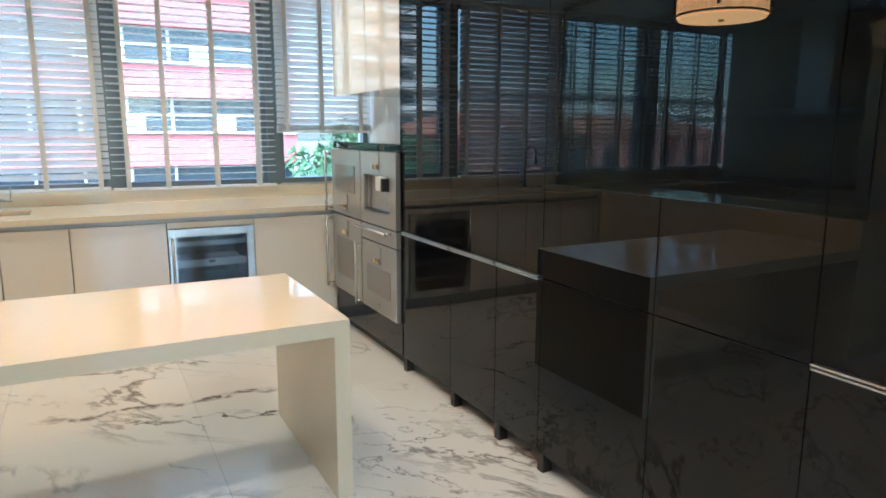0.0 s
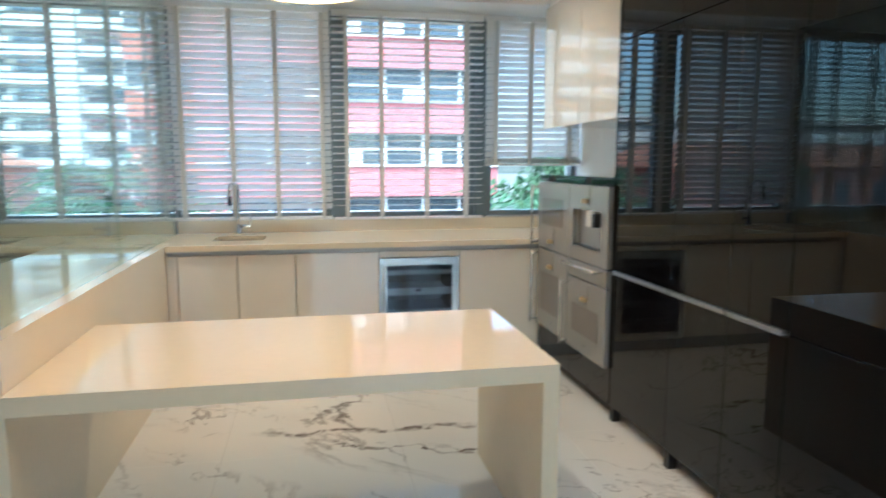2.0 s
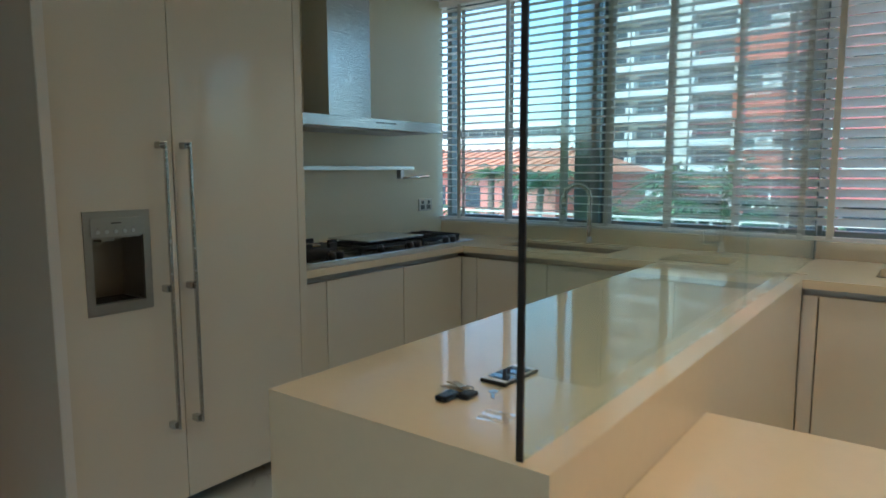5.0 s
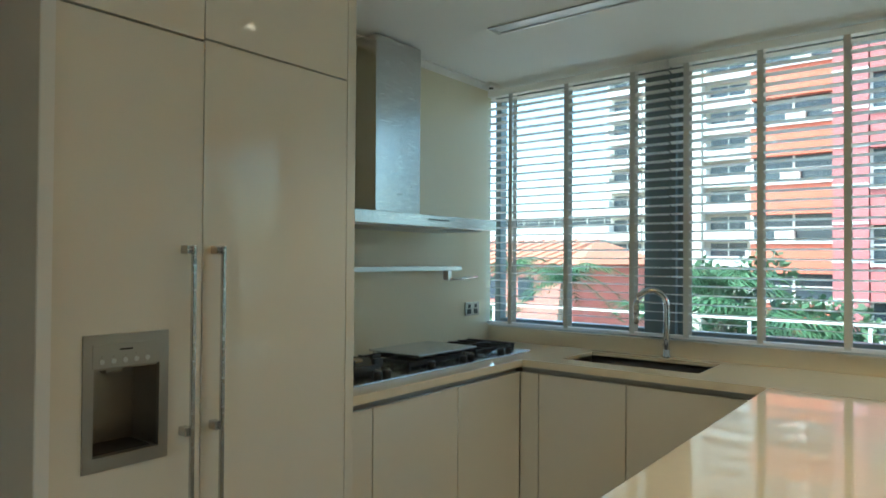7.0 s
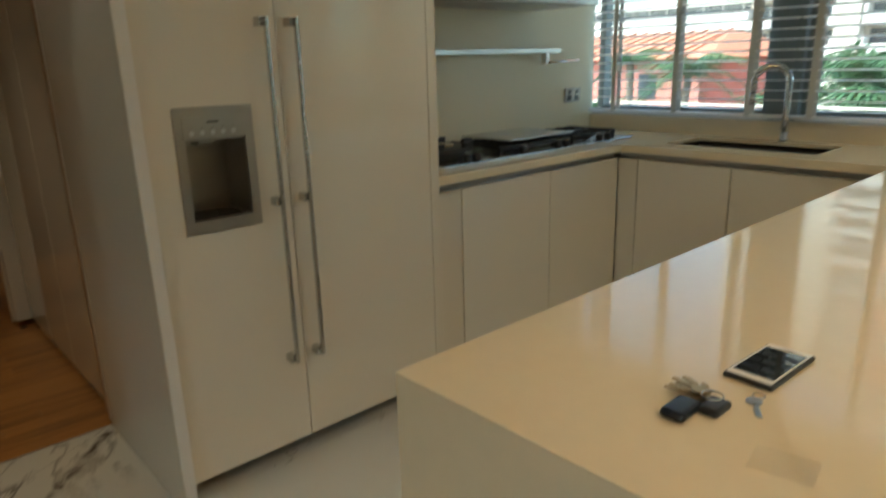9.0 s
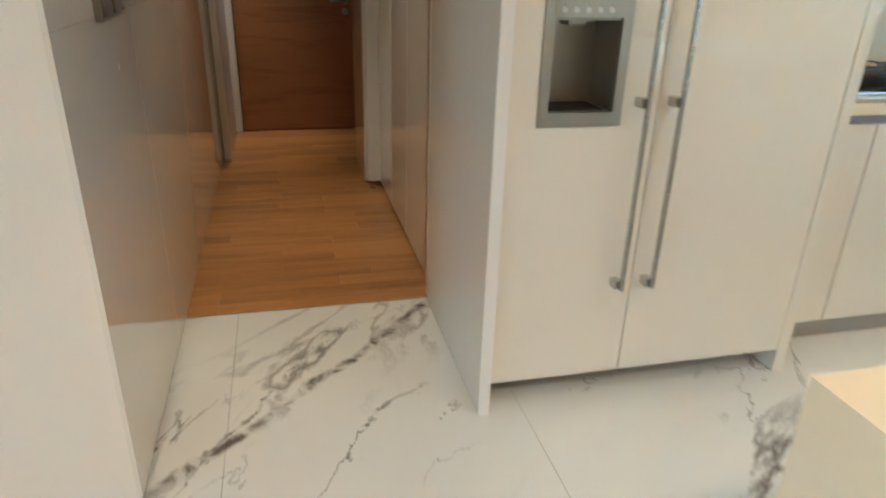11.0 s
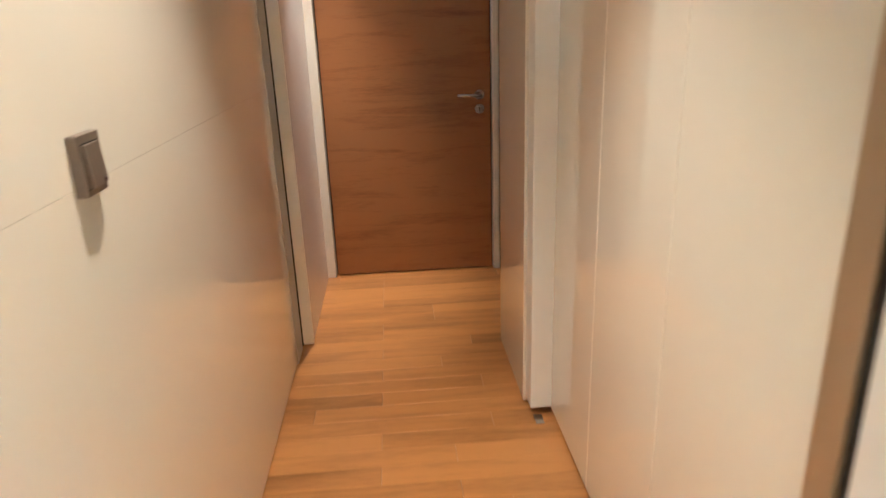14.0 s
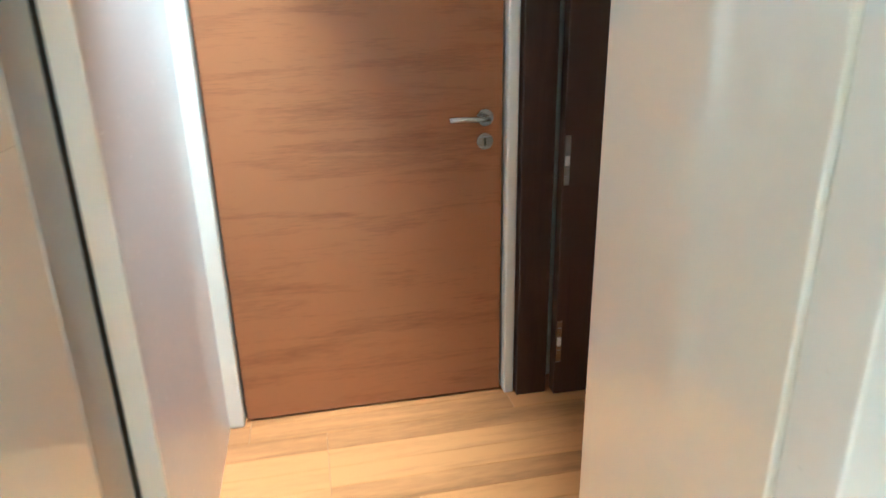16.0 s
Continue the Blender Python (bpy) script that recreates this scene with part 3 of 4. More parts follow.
for a, b in [(BR, -0.603), (-0.603, -0.215), (-0.215, 0.172), (0.172, 0.751), (1.334, 1.95)]:
    base_unit("base_cabinet", "y1", a, b, "base cabinets under the window")
for a, b in [(-2.69, -2.57), (-2.57, -2.06), (-2.06, -1.41)]:
    base_unit("base_cabinet", "y2", a, b, "base cabinets at the main sink")
for a, b in [(3.87, 3.965), (3.965, 4.11), (4.11, 4.72), (4.72, 5.309)]:
    base_unit("base_cabinet", "x", a, b, "base cabinets under the hob")

# wine cooler
wc = thing("wine_cooler", "built-in steel wine cooler with tinted glass door", "wine cooler", (1.04, 5.3, 0))
A, B, F = 0.755, 1.330, 5.13
part("casing", boxes((A, A + 0.02, F + 0.03, 5.8, 0.1, 0.80), (B - 0.02, B, F + 0.03, 5.8, 0.1, 0.80), (A + 0.02, B - 0.02, 5.7, 5.8, 0.1, 0.80), (A + 0.02, B - 0.02, F + 0.05, 5.7, 0.1, 0.12), (A + 0.02, B - 0.02, F + 0.05, 5.7, 0.78, 0.80)), RUBBER, wc)
dr = part("door_frame", boxes((A, A + 0.05, F, F + 0.03, 0.1, 0.80), (B - 0.05, B, F, F + 0.03, 0.1, 0.80), (A + 0.05, B - 0.05, F, F + 0.03, 0.745, 0.80), (A + 0.05, B - 0.05, F, F + 0.03, 0.1, 0.16), bevel=0.002), STEEL, wc)
part("glass", boxes((A + 0.05, B - 0.05, F + 0.01, F + 0.018, 0.16, 0.745)), FRIDGEGLASS, dr)
part("handle", tube([(A + 0.025, F - 0.035, 0.16), (A + 0.025, F - 0.035, 0.74)], 0.008), STEEL, dr)
for z in (0.25, 0.4, 0.54, 0.69):
    sh = part("shelf", boxes((A + 0.05, B - 0.05, F + 0.06, 5.6, z - 0.006, z)), RUBBER, wc)
    part("shelf_front", boxes((A + 0.05, B - 0.05, F + 0.045, F + 0.06, z - 0.02, z + 0.012 if z != 0.54 else z + 0.03)), ALU, sh)
part("control", boxes((1.02, 1.06, F + 0.04, F + 0.045, 0.545, 0.565)), DARK, wc)
part("top_panel", boxes((A - 0.002, B + 0.002, 5.14, 5.16, 0.806, 0.845), bevel=0.001), CREAM, wc, "cream filler panel")
part("grip_channel", boxes((A - 0.004, B + 0.004, 5.17, 5.19, 0.84, 0.879)), GREY, wc)
part("plinth", boxes((A, B, 5.2, 5.22, 0, 0.1)), GREY, wc)

# ---- black tall cabinets ----
BX = 1.95
seams = [3.92, 3.315, 2.875, 2.525, 1.90, 1.345, 0.745, 0.145, -0.455, -1.055, -1.655, YS]
for i, (b, a) in enumerate(zip(seams, seams[1:])):
    t = thing("tall_cabinet", "tall handleless cabinet with black glossy glass doors", "cabinet", ((BX + X1) / 2, (a + b) / 2, 0), group="black tall cabinets")
    g = 0.0015
    part("body", boxes((BX + 0.024, X1 - 0.002, a + g, b - g, 0.1, 2.55)), DARK, t)
    plain = i in (3, 4)
    z = 0.862
    if plain:
        part("door", boxes((BX, BX + 0.022, a + g, b - g, 0.085, z - 0.002), bevel=0.001), BLACK, t)
        part("door", boxes((BX, BX + 0.022, a + g, b - g, z + 0.002, 2.118), bevel=0.001), BLACK, t)
    else:
        part("door", boxes((BX, BX + 0.022, a + g, b - g, 0.085, z - 0.012), bevel=0.001), BLACK, t)
        part("door", boxes((BX, BX + 0.022, a + g, b - g, z + 0.012, 2.118), bevel=0.001), BLACK, t)
        h = part("handle", boxes((BX - 0.012, BX + 0.022, a + 0.02, b - 0.004, z + 0.002, z + 0.009), bevel=0.0015), ALU, t, "slim aluminium grip rail")
        part("lower_rail", boxes((BX - 0.010, BX + 0.022, a + 0.02, b - 0.004, z - 0.010, z - 0.003), bevel=0.0015), ALU, h)
    part("top_door", boxes((BX, BX + 0.022, a + g, b - g, 2.124, 2.548), bevel=0.001), BLACK, t)
    part("plinth", boxes((BX + 0.25, BX + 0.265, a, b, 0, 0.1)), DARK, t)
    part("foot", boxes((BX + 0.002, BX + 0.05, b - 0.045, b - 0.004, 0, 0.085)), RUBBER, t)
structure("bulkhead_trim", boxes((BX + 0.03, X1, YS, 5.13, 2.555, ZL)), WALL, "cream filler above the tall cabinets")

# oven tower
OY0, OYM, OY1 = 3.94, 4.53, 5.125
ot = thing("oven_tower", "black glass housing for four built-in steel appliances", "cabinet", (2.25, 4.53, 0))
part("body", boxes((BX + 0.03, X1 - 0.004, OY0, OY1, 0.1, 1.36)), DARK, ot)
part("top_band", boxes((BX - 0.01, X1 - 0.006, OY0, OY1, 1.345, 1.392), bevel=0.002), BLACK, ot)
part("lower_panel", boxes((BX, BX + 0.025, OY0, OYM - 0.002, 0.085, 0.288)), BLACK, ot)
part("lower_panel", boxes((BX, BX + 0.025, OYM + 0.002, OY1, 0.085, 0.288)), BLACK, ot)
part("plinth", boxes((BX + 0.06, BX + 0.075, OY0, OY1, 0, 0.1)), RUBBER, ot)
part("side_panel", boxes((BX - 0.004, BX + 0.5, 3.921, 3.938, 0.1, 2.548)), BLACK, ot)


def controls(t, y, z):
    p = part("control_panel", boxes((BX - 0.036, BX - 0.031, y - 0.05, y + 0.05, z - 0.06, z + 0.06), bevel=0.001), BACKSTEEL, t)
    for dy in (-0.022, 0.022):
        part("knob", disc(BX - 0.036, y + dy, z - 0.03, 0.014, -0.014, 0), BRASS, p)


def oven(name, a, b, z0, z1, lower):
    t = thing(name, "built-in steel oven with smoky glass and bar handle", "oven", ((BX + 2.3) / 2, (a + b) / 2, z0), group="built-in ovens")
    part("body", boxes((BX + 0.001, BX + 0.028, a + 0.01, b - 0.01, z0, z1)), RUBBER, t)
    dr = part("door", boxes((BX - 0.03, BX, a + 0.008, b - 0.008, z0, z1), bevel=0.003), BACKSTEEL, t)
    cz = (z1 - 0.08) if lower else (z0 + 0.09)
    g0, g1 = (z0 + 0.12, z1 - 0.16) if lower else (z0 + 0.17, z1 - 0.11)
    part("glass", boxes((BX - 0.034, BX - 0.0305, a + 0.10, b - 0.10, g0, g1), bevel=0.001), OVENGLASS, dr)
    controls(t, (a + b) / 2, cz)
    y = b - 0.03
    h = part("handle", tube([(BX - 0.085, y, z0 + 0.01), (BX - 0.085, y, z1 - 0.02)], 0.009), STEEL, dr, "steel bar handle")
    for z in (z0 + 0.03, z1 - 0.04):
        part("bracket", tube([(BX - 0.03, y, z), (BX - 0.085, y, z)], 0.008), STEEL, h)
    part("badge", boxes((BX - 0.0325, BX - 0.0302, (a + b) / 2 - 0.02, (a + b) / 2 + 0.02, z0 + 0.055, z0 + 0.065)), RUBBER, dr)


oven("oven", OY0, OYM, 0.292, 0.752, True)
oven("oven", OYM, OY1, 0.298, 0.862, True)
oven("steam_oven", OYM, OY1, 0.872, 1.34, False)
wd = thing("warming_drawer", "steel warming drawer with a horizontal bar handle", "drawer", (BX, 4.23, 0.76))
part("front", boxes((BX - 0.03, BX + 0.028, OY0 + 0.008, OYM - 0.008, 0.76, 0.862), bevel=0.003), BACKSTEEL, wd)
h = part("handle", tube([(BX - 0.08, OY0 + 0.06, 0.845), (BX - 0.08, OYM - 0.03, 0.845)], 0.009), STEEL, wd)
for y in (OY0 + 0.08, OYM - 0.05):
    part("bracket", tube([(BX - 0.03, y, 0.845), (BX - 0.08, y, 0.845)], 0.008), STEEL, h)
cm = thing("coffee_machine", "built-in steel coffee machine with an open brewing niche", "coffee machine", (BX, 4.23, 0.872))
a, b = OY0 + 0.008, OYM - 0.008
part("front", boxes((BX - 0.03, BX, a, a + 0.1, 0.872, 1.34), (BX - 0.03, BX, b - 0.06, b, 0.872, 1.34), (BX - 0.03, BX, a + 0.1, b - 0.06, 0.872, 0.955), (BX - 0.03, BX, a + 0.1, b - 0.06, 1.19, 1.34)), BACKSTEEL, cm)
part("niche", boxes((BX + 0.022, BX + 0.028, a + 0.09, b - 0.05, 0.95, 1.2), (BX, BX + 0.022, a + 0.09, a + 0.1, 0.95, 1.2), (BX, BX + 0.022, b - 0.06, b - 0.05, 0.95, 1.2)), GREY, cm)
part("drip_tray", boxes((BX - 0.025, BX + 0.02, a + 0.1, b - 0.06, 0.955, 0.965)), RUBBER, cm)
part("spout_block", boxes((BX - 0.06, BX + 0.02, 4.115, 4.195, 1.10, 1.19), bevel=0.004), WHITE, cm, "pale brewing head")
part("spout", boxes((BX - 0.065, BX + 0.02, 4.065, 4.098, 1.10, 1.18), bevel=0.004), RUBBER, cm)
controls(cm, 4.25, 1.275)
# upper cabinets above the ovens
for a, b in [(3.94, 4.48), (4.483, 5.12)]:
    t = thing("wall_cabinet", "glossy cream wall cabinet above the ovens", "cabinet", (2.25, (a + b) / 2, 1.72), group="cream wall cabinets")
    part("body", boxes((BX + 0.022, X1 - 0.002, a, b, 1.725, 2.55)), CREAM, t)
    part("door", boxes((BX, BX + 0.02, a + 0.001, b - 0.001, 1.718, 2.548), bevel=0.0015), CREAM, t)
structure("niche_back", boxes((X1 - 0.03, X1 - 0.005, 3.94, 5.12, 1.394, 1.715)), WALL_GLASS, "cream back-painted niche panel")

def frame_ring(x0, x1, outer, inner):
    """A flat frame in one piece, with its opening, facing +x."""
    bm = bmesh.new()
    def ring(x, r): return [bm.verts.new((x, y, z)) for y, z in ((r[0], r[2]), (r[1], r[2]), (r[1], r[3]), (r[0], r[3]))]
    lo, li, uo, ui = ring(x0, outer), ring(x0, inner), ring(x1, outer), ring(x1, inner)
    for k in range(4):
        m = (k + 1) % 4
        bm.faces.new((uo[k], uo[m], ui[m], ui[k])), bm.faces.new((lo[k], li[k], li[m], lo[m]))
        bm.faces.new((lo[k], lo[m], uo[m], uo[k])), bm.faces.new((li[k], ui[k], ui[m], li[m]))
    bmesh.ops.recalc_face_normals(bm, faces=bm.faces[:])
    return bm


# ---- fridge wall ----
FX = -2.56
fr = thing("refrigerator", "integrated double fridge with glossy cream doors", "fridge", (-2.95, 3.3, 0))
part("body", boxes((X0 + 0.002, FX - 0.165, 2.775, 3.818, 0.1, 2.66)), DARK, fr)
part("plinth", boxes((FX - 0.25, FX - 0.24, 2.775, 3.866, 0, 0.09)), GREY, fr)
D0, D1, Z0, Z1 = 2.860, 3.102, 0.898, 1.27
dl = part("door", frame_ring(FX - 0.022, FX, (2.773, 3.210, 0.09, 2.152), (D0, D1, Z0, Z1)), CREAM, fr)
drr = part("door", boxes((FX - 0.022, FX, 3.214, 3.819, 0.09, 2.162), bevel=0.0015), CREAM, fr)
part("upper_door", boxes((FX - 0.022, FX, 2.773, 3.210, 2.160, 2.655), bevel=0.0015), CREAM, fr)
part("upper_door", boxes((FX - 0.022, FX, 3.214, 3.819, 2.168, 2.655), bevel=0.0015), CREAM, fr)
dp = part("dispenser", frame_ring(FX - 0.01, FX + 0.006, (D0, D1, Z0, Z1), (D0 + 0.028, D1 - 0.028, Z0 + 0.038, Z1 - 0.092)), DISPENSER, dl, "steel ice and water dispenser")
for name, box in (("recess_back", (FX - 0.16, FX - 0.15, D0 + 0.028, D1 - 0.028, Z0 + 0.03, Z1 - 0.09)), ("recess_side", (FX - 0.15, FX - 0.01, D0 + 0.02, D0 + 0.028, Z0 + 0.03, Z1 - 0.09)),
                  ("recess_side", (FX - 0.15, FX - 0.01, D1 - 0.028, D1 - 0.02, Z0 + 0.03, Z1 - 0.09)), ("recess_top", (FX - 0.15, FX - 0.01, D0 + 0.028, D1 - 0.028, Z1 - 0.1, Z1 - 0.092)),
                  ("drip_tray", (FX - 0.15, FX - 0.008, D0 + 0.028, D1 - 0.028, Z0 + 0.03, Z0 + 0.038))):
    part(name, boxes(box), RECESS, dp)
for i in range(7):
    part("grille_slot", boxes((FX - 0.14 + i * 0.018, FX - 0.134 + i * 0.018, D0 + 0.04, D1 - 0.04, Z0 + 0.038, Z0 + 0.040)), DARK, dp)
part("nozzle", boxes((FX - 0.12, FX - 0.06, 2.95, 3.0, Z1 - 0.118, Z1 - 0.1), bevel=0.004), RECESS, dp)
part("drain_hole", disc(FX - 0.08, 2.965, Z0 + 0.0401, 0.008, 0.0012, 2, sides=16), DARK, dp)
part("control_panel", boxes((FX + 0.006, FX + 0.0085, D0 + 0.024, D1 - 0.024, Z1 - 0.09, Z1 - 0.026), bevel=0.0008), DISPENSER, dp)
part("badge", boxes((FX + 0.0085, FX + 0.0095, 2.957, 2.993, Z1 - 0.046, Z1 - 0.041)), RUBBER, dp)
for i in range(5):
    part("button", disc(FX + 0.0085, 2.908 + i * 0.032, Z1 - 0.074, 0.007, 0.003, 0, sides=20), ALU, dp)
    part("mark", boxes((FX + 0.0085, FX + 0.009, 2.907 + i * 0.032, 2.909 + i * 0.032, Z1 - 0.061, Z1 - 0.059)), DARK, dp)
for y, owner in ((3.157, dl), (3.258, drr)):
    h = part("handle", boxes((FX + 0.038, FX + 0.052, y - 0.006, y + 0.006, 0.405, 1.52), bevel=0.002), STEEL, owner, "long brushed steel bar handle")
    for z in (0.418, 0.963, 1.507):
        part("bracket", boxes((FX, FX + 0.038, y - 0.018, y + 0.006, z - 0.013, z + 0.013), bevel=0.002), STEEL, h)
structure("trim_fridge_end", boxes((-3.31, -2.535, 2.735, 2.771, 0, 2.67), bevel=0.002), CREAM, "glossy cream end panel beside the fridge")
structure("trim_fridge_edge", boxes((-2.534, -2.528, 2.736, 2.770, 0, 2.67)), WHITE, "white front edge of the fridge end panel")
structure("trim_fridge_filler", boxes((X0 + 0.002, FX, 3.822, 3.866, 0.0, 2.67), bevel=0.002), CREAM, "cream filler beside the fridge")

# ---- hob, hood, splashback ----
hb = thing("gas_hob", "wide steel gas hob with cast iron grates let into the counter", "hob", (-3.0, 4.82, 0.92))
part("plate", boxes((-3.25, -2.775, 4.08, 5.58, 0.921, 0.932), bevel=0.003), STEEL, hb)


def grate(a, b):
    g = part("grate", boxes(*[(-3.22, -2.87, a + (b - a) * k / 4 - 0.006, a + (b - a) * k / 4 + 0.006, 0.957, 0.972) for k in range(5)],
                            (-3.22, -3.205, a, b, 0.945, 0.967), (-2.885, -2.87, a, b, 0.945, 0.967), (-3.05, -3.035, a, b, 0.955, 0.971),
                            *[(x, x + 0.016, y, y + 0.016, 0.932, 0.957) for x in (-3.22, -2.886) for y in (a, b - 0.016)]), IRON, hb)
    for x in (-3.13, -2.96):
        part("burner", tube([(x, (a + b) / 2, 0.932), (x, (a + b) / 2, 0.945), (x, (a + b) / 2, 0.945), (x, (a + b) / 2, 0.955)], 0.04, 20, radii=[0.05, 0.05, 0.035, 0.033]), IRON, hb)


grate(4.55, 4.98)
grate(5.13, 5.53)
wok = part("wok_ring", tube([(-3.04, 4.30, 0.932), (-3.04, 4.30, 0.985)], 0.15, 28, radii=[0.15, 0.165]), IRON, hb)
part("burner", tube([(-3.04, 4.30, 0.985), (-3.04, 4.30, 0.992)], 0.07, 20), BRASS, wok)
for k in range(6):
    an = k * math.pi / 3 + 0.3
    x, y = -3.04 + 0.155 * math.cos(an), 4.30 + 0.155 * math.sin(an)
    part("pan_rest", boxes((x - 0.012, x + 0.012, y - 0.03, y + 0.03, 0.97, 1.01), bevel=0.004), IRON, wok)
part("griddle_lid", boxes((-3.22, -2.86, 4.62, 5.12, 0.985, 0.995), bevel=0.003), STEEL, hb, "flat steel griddle cover")
for y in (4.27, 4.33, 4.66, 4.93, 5.0, 5.30, 5.38):
    n = part("knob", tube([(-2.815, y, 0.932), (-2.815, y, 0.966)], 0.021, 16), RUBBER, hb)
    part("grip", boxes((-2.83, -2.80, y - 0.004, y + 0.004, 0.966, 0.976)), STEEL, n)

hd = thing("cooker_hood", "brushed steel wall hood with slim canopy and chimney", "cooker hood", (-3.1, 4.73, 1.64))
cn = part("canopy", boxes((X0 + 0.001, -2.875, 4.125, 5.336, 1.65, 1.712), bevel=0.003), STEEL, hd)
part("chimney", boxes((X0 + 0.001, -3.11, 4.55, 4.91, 1.712, 2.665), bevel=0.002), STEEL, hd)
part("filter", boxes((-3.28, -2.93, 4.2, 5.26, 1.643, 1.65)), GREY, cn)
for i in range(7):
    part("button", boxes((-2.875, -2.872, 4.70 + i * 0.026, 4.716 + i * 0.026, 1.684, 1.692)), RUBBER, cn)
part("badge", boxes((-3.11, -3.107, 4.72, 4.76, 1.83, 1.834)), RUBBER, hd)
rl = thing("wall_rail", "slim aluminium shelf rail on the splashback", "rail", (-3.3, 4.7, 1.42))
part("rail", boxes((X0 + 0.001, -3.27, 3.87, 5.53, 1.41, 1.437), bevel=0.002), ALU, rl)
ho = part("roll_holder", tube([(-3.24, 5.36, 1.355), (-3.24, 5.66, 1.365)], 0.008), CHROME, rl)
part("hook", boxes((-3.275, -3.235, 5.34, 5.375, 1.35, 1.41), bevel=0.002), ALU, ho)
so = thing("wall_socket", "double steel power socket on the splashback", "socket", (-3.32, 5.72, 1.10))
sp = part("plate", boxes((X0 + 0.001, X0 + 0.01, 5.643, 5.80, 1.103, 1.192), bevel=0.002), DISPENSER, so)
for y in (5.685, 5.758):
    part("switch", boxes((X0 + 0.01, X0 + 0.015, y - 0.01, y + 0.012, 1.155, 1.178)), RUBBER, sp)
    part("outlet", boxes((X0 + 0.01, X0 + 0.012, y - 0.022, y + 0.022, 1.115, 1.147)), RUBBER, sp)

# ---- glass screen on the bar ----
gs = thing("glass_screen", "clear glass screen with dark edge standing on the bar", "glass screen", (-0.735, 4.2, 0.92))
for a, b in [(2.735, 4.32), (4.324, 5.86)]:
    p = part("pane", boxes((-0.741, -0.729, a, b, 0.921, ZL - 0.001)), SCREENGLASS, gs)
    p.visible_shadow = False
part("edge_profile", boxes((-0.741, -0.729, 2.728, 2.734, 0.921, ZL - 0.001)), RUBBER, gs, "black front edge")
part("end_post", boxes((-0.745, -0.725, 5.862, 5.90, 0.921, ZL - 0.001)), FRAME, gs)


# ---- blinds ----
def slat_mesh(width, tilt):
    bm = bmesh.new()
    w, n, r = 0.05, 4, []
    for k in range(n + 1):
        u = (k / n - 0.5) * w
        h = 0.002 * (1 - (2 * k / n - 1) ** 2)
        y, z = u * math.cos(tilt) - h * math.sin(tilt), u * math.sin(tilt) + h * math.cos(tilt)
        r.append([bm.verts.new((s * width / 2, y, z + o)) for s in (-1, 1) for o in (0, 0.0022)])
    for p, q in zip(r, r[1:]):
        bm.faces.new((p[0], p[2], q[2], q[0])), bm.faces.new((p[1], q[1], q[3], p[3]))
        bm.faces.new((p[0], q[0], q[1], p[1])), bm.faces.new((p[2], p[3], q[3], q[2]))
    bm.faces.new((r[0][0], r[0][1], r[0][3], r[0][2])), bm.faces.new((r[-1][0], r[-1][2], r[-1][3], r[-1][1]))
    bmesh.ops.recalc_face_normals(bm, faces=bm.faces[:])
    me = bpy.data.meshes.new("slat")
    bm.to_mesh(me)
    bm.free()
    me.materials.append(SLAT)
    return me


def blind(a, b, y, bottom, tilt, tapes, label):
    t = thing("venetian_blind", label, "blind", ((a + b) / 2, y, bottom), group="white venetian blinds")
    part("head_rail", boxes((a, b, y - 0.03, y + 0.03, HEAD - 0.045, HEAD - 0.004), bevel=0.003), SLAT, t)
    part("bottom_rail", boxes((a, b, y - 0.026, y + 0.026, bottom, bottom + 0.02), bevel=0.004), SLAT, t)
    me, pitch = slat_mesh(b - a, tilt), 0.052
    n = int((HEAD - 0.06 - bottom - 0.03) / pitch)
    z = HEAD - 0.075
    for k in range(n):
        if z < bottom + 0.04:
            break
        o = new("slat", me)
        o.parent = t
        o.location = (0, 0, z - bottom)
        o.rotation_euler = (random.uniform(-0.03, 0.03), random.uniform(-0.001, 0.001), 0)
        z -= pitch
    if bottom > 1.2:
        for k in range(12):
            o = new("slat", me)
            o.parent = t
            o.location = (0, 0, 0.024 + k * 0.0035)
            o.rotation_euler = (-tilt, 0, 0)
    for x in tapes:
        for s in (-0.03, 0.028):
            part("tape", boxes((x - 0.016, x + 0.016, y + s, y + s + 0.0015, bottom + 0.01, HEAD - 0.045)), TAPE, t)


OPEN = "white venetian blind lowered with open slats"
blind(-3.31, -2.05, 5.905, 1.035, -0.13, (-3.12, -2.70, -2.26), OPEN)
blind(-2.04, -0.80, 5.905, 1.035, -0.17, (-1.94, -1.55, -1.15, -0.90), OPEN)
blind(-0.79, 0.455, 5.865, 1.03, -0.96, (-0.66, -0.29, 0.04, 0.39), "white venetian blind lowered with slats nearly closed")
blind(0.47, 1.70, 5.905, 1.015, -0.15, (0.58, 0.86, 1.23, 1.56), OPEN)
blind(1.72, 2.55, 5.885, 1.45, -1.08, (1.80, 2.10, 2.45), "white venetian blind half raised with closed slats")

# ---- ceiling lamps and fittings ----
LX, LY, LZ, LR = 0.28, 3.11, 2.11, 0.25
pl = thing("pendant_lamp", "drum pendant lamp with glowing woven fabric shade", "pendant lamp", (LX, LY, LZ))


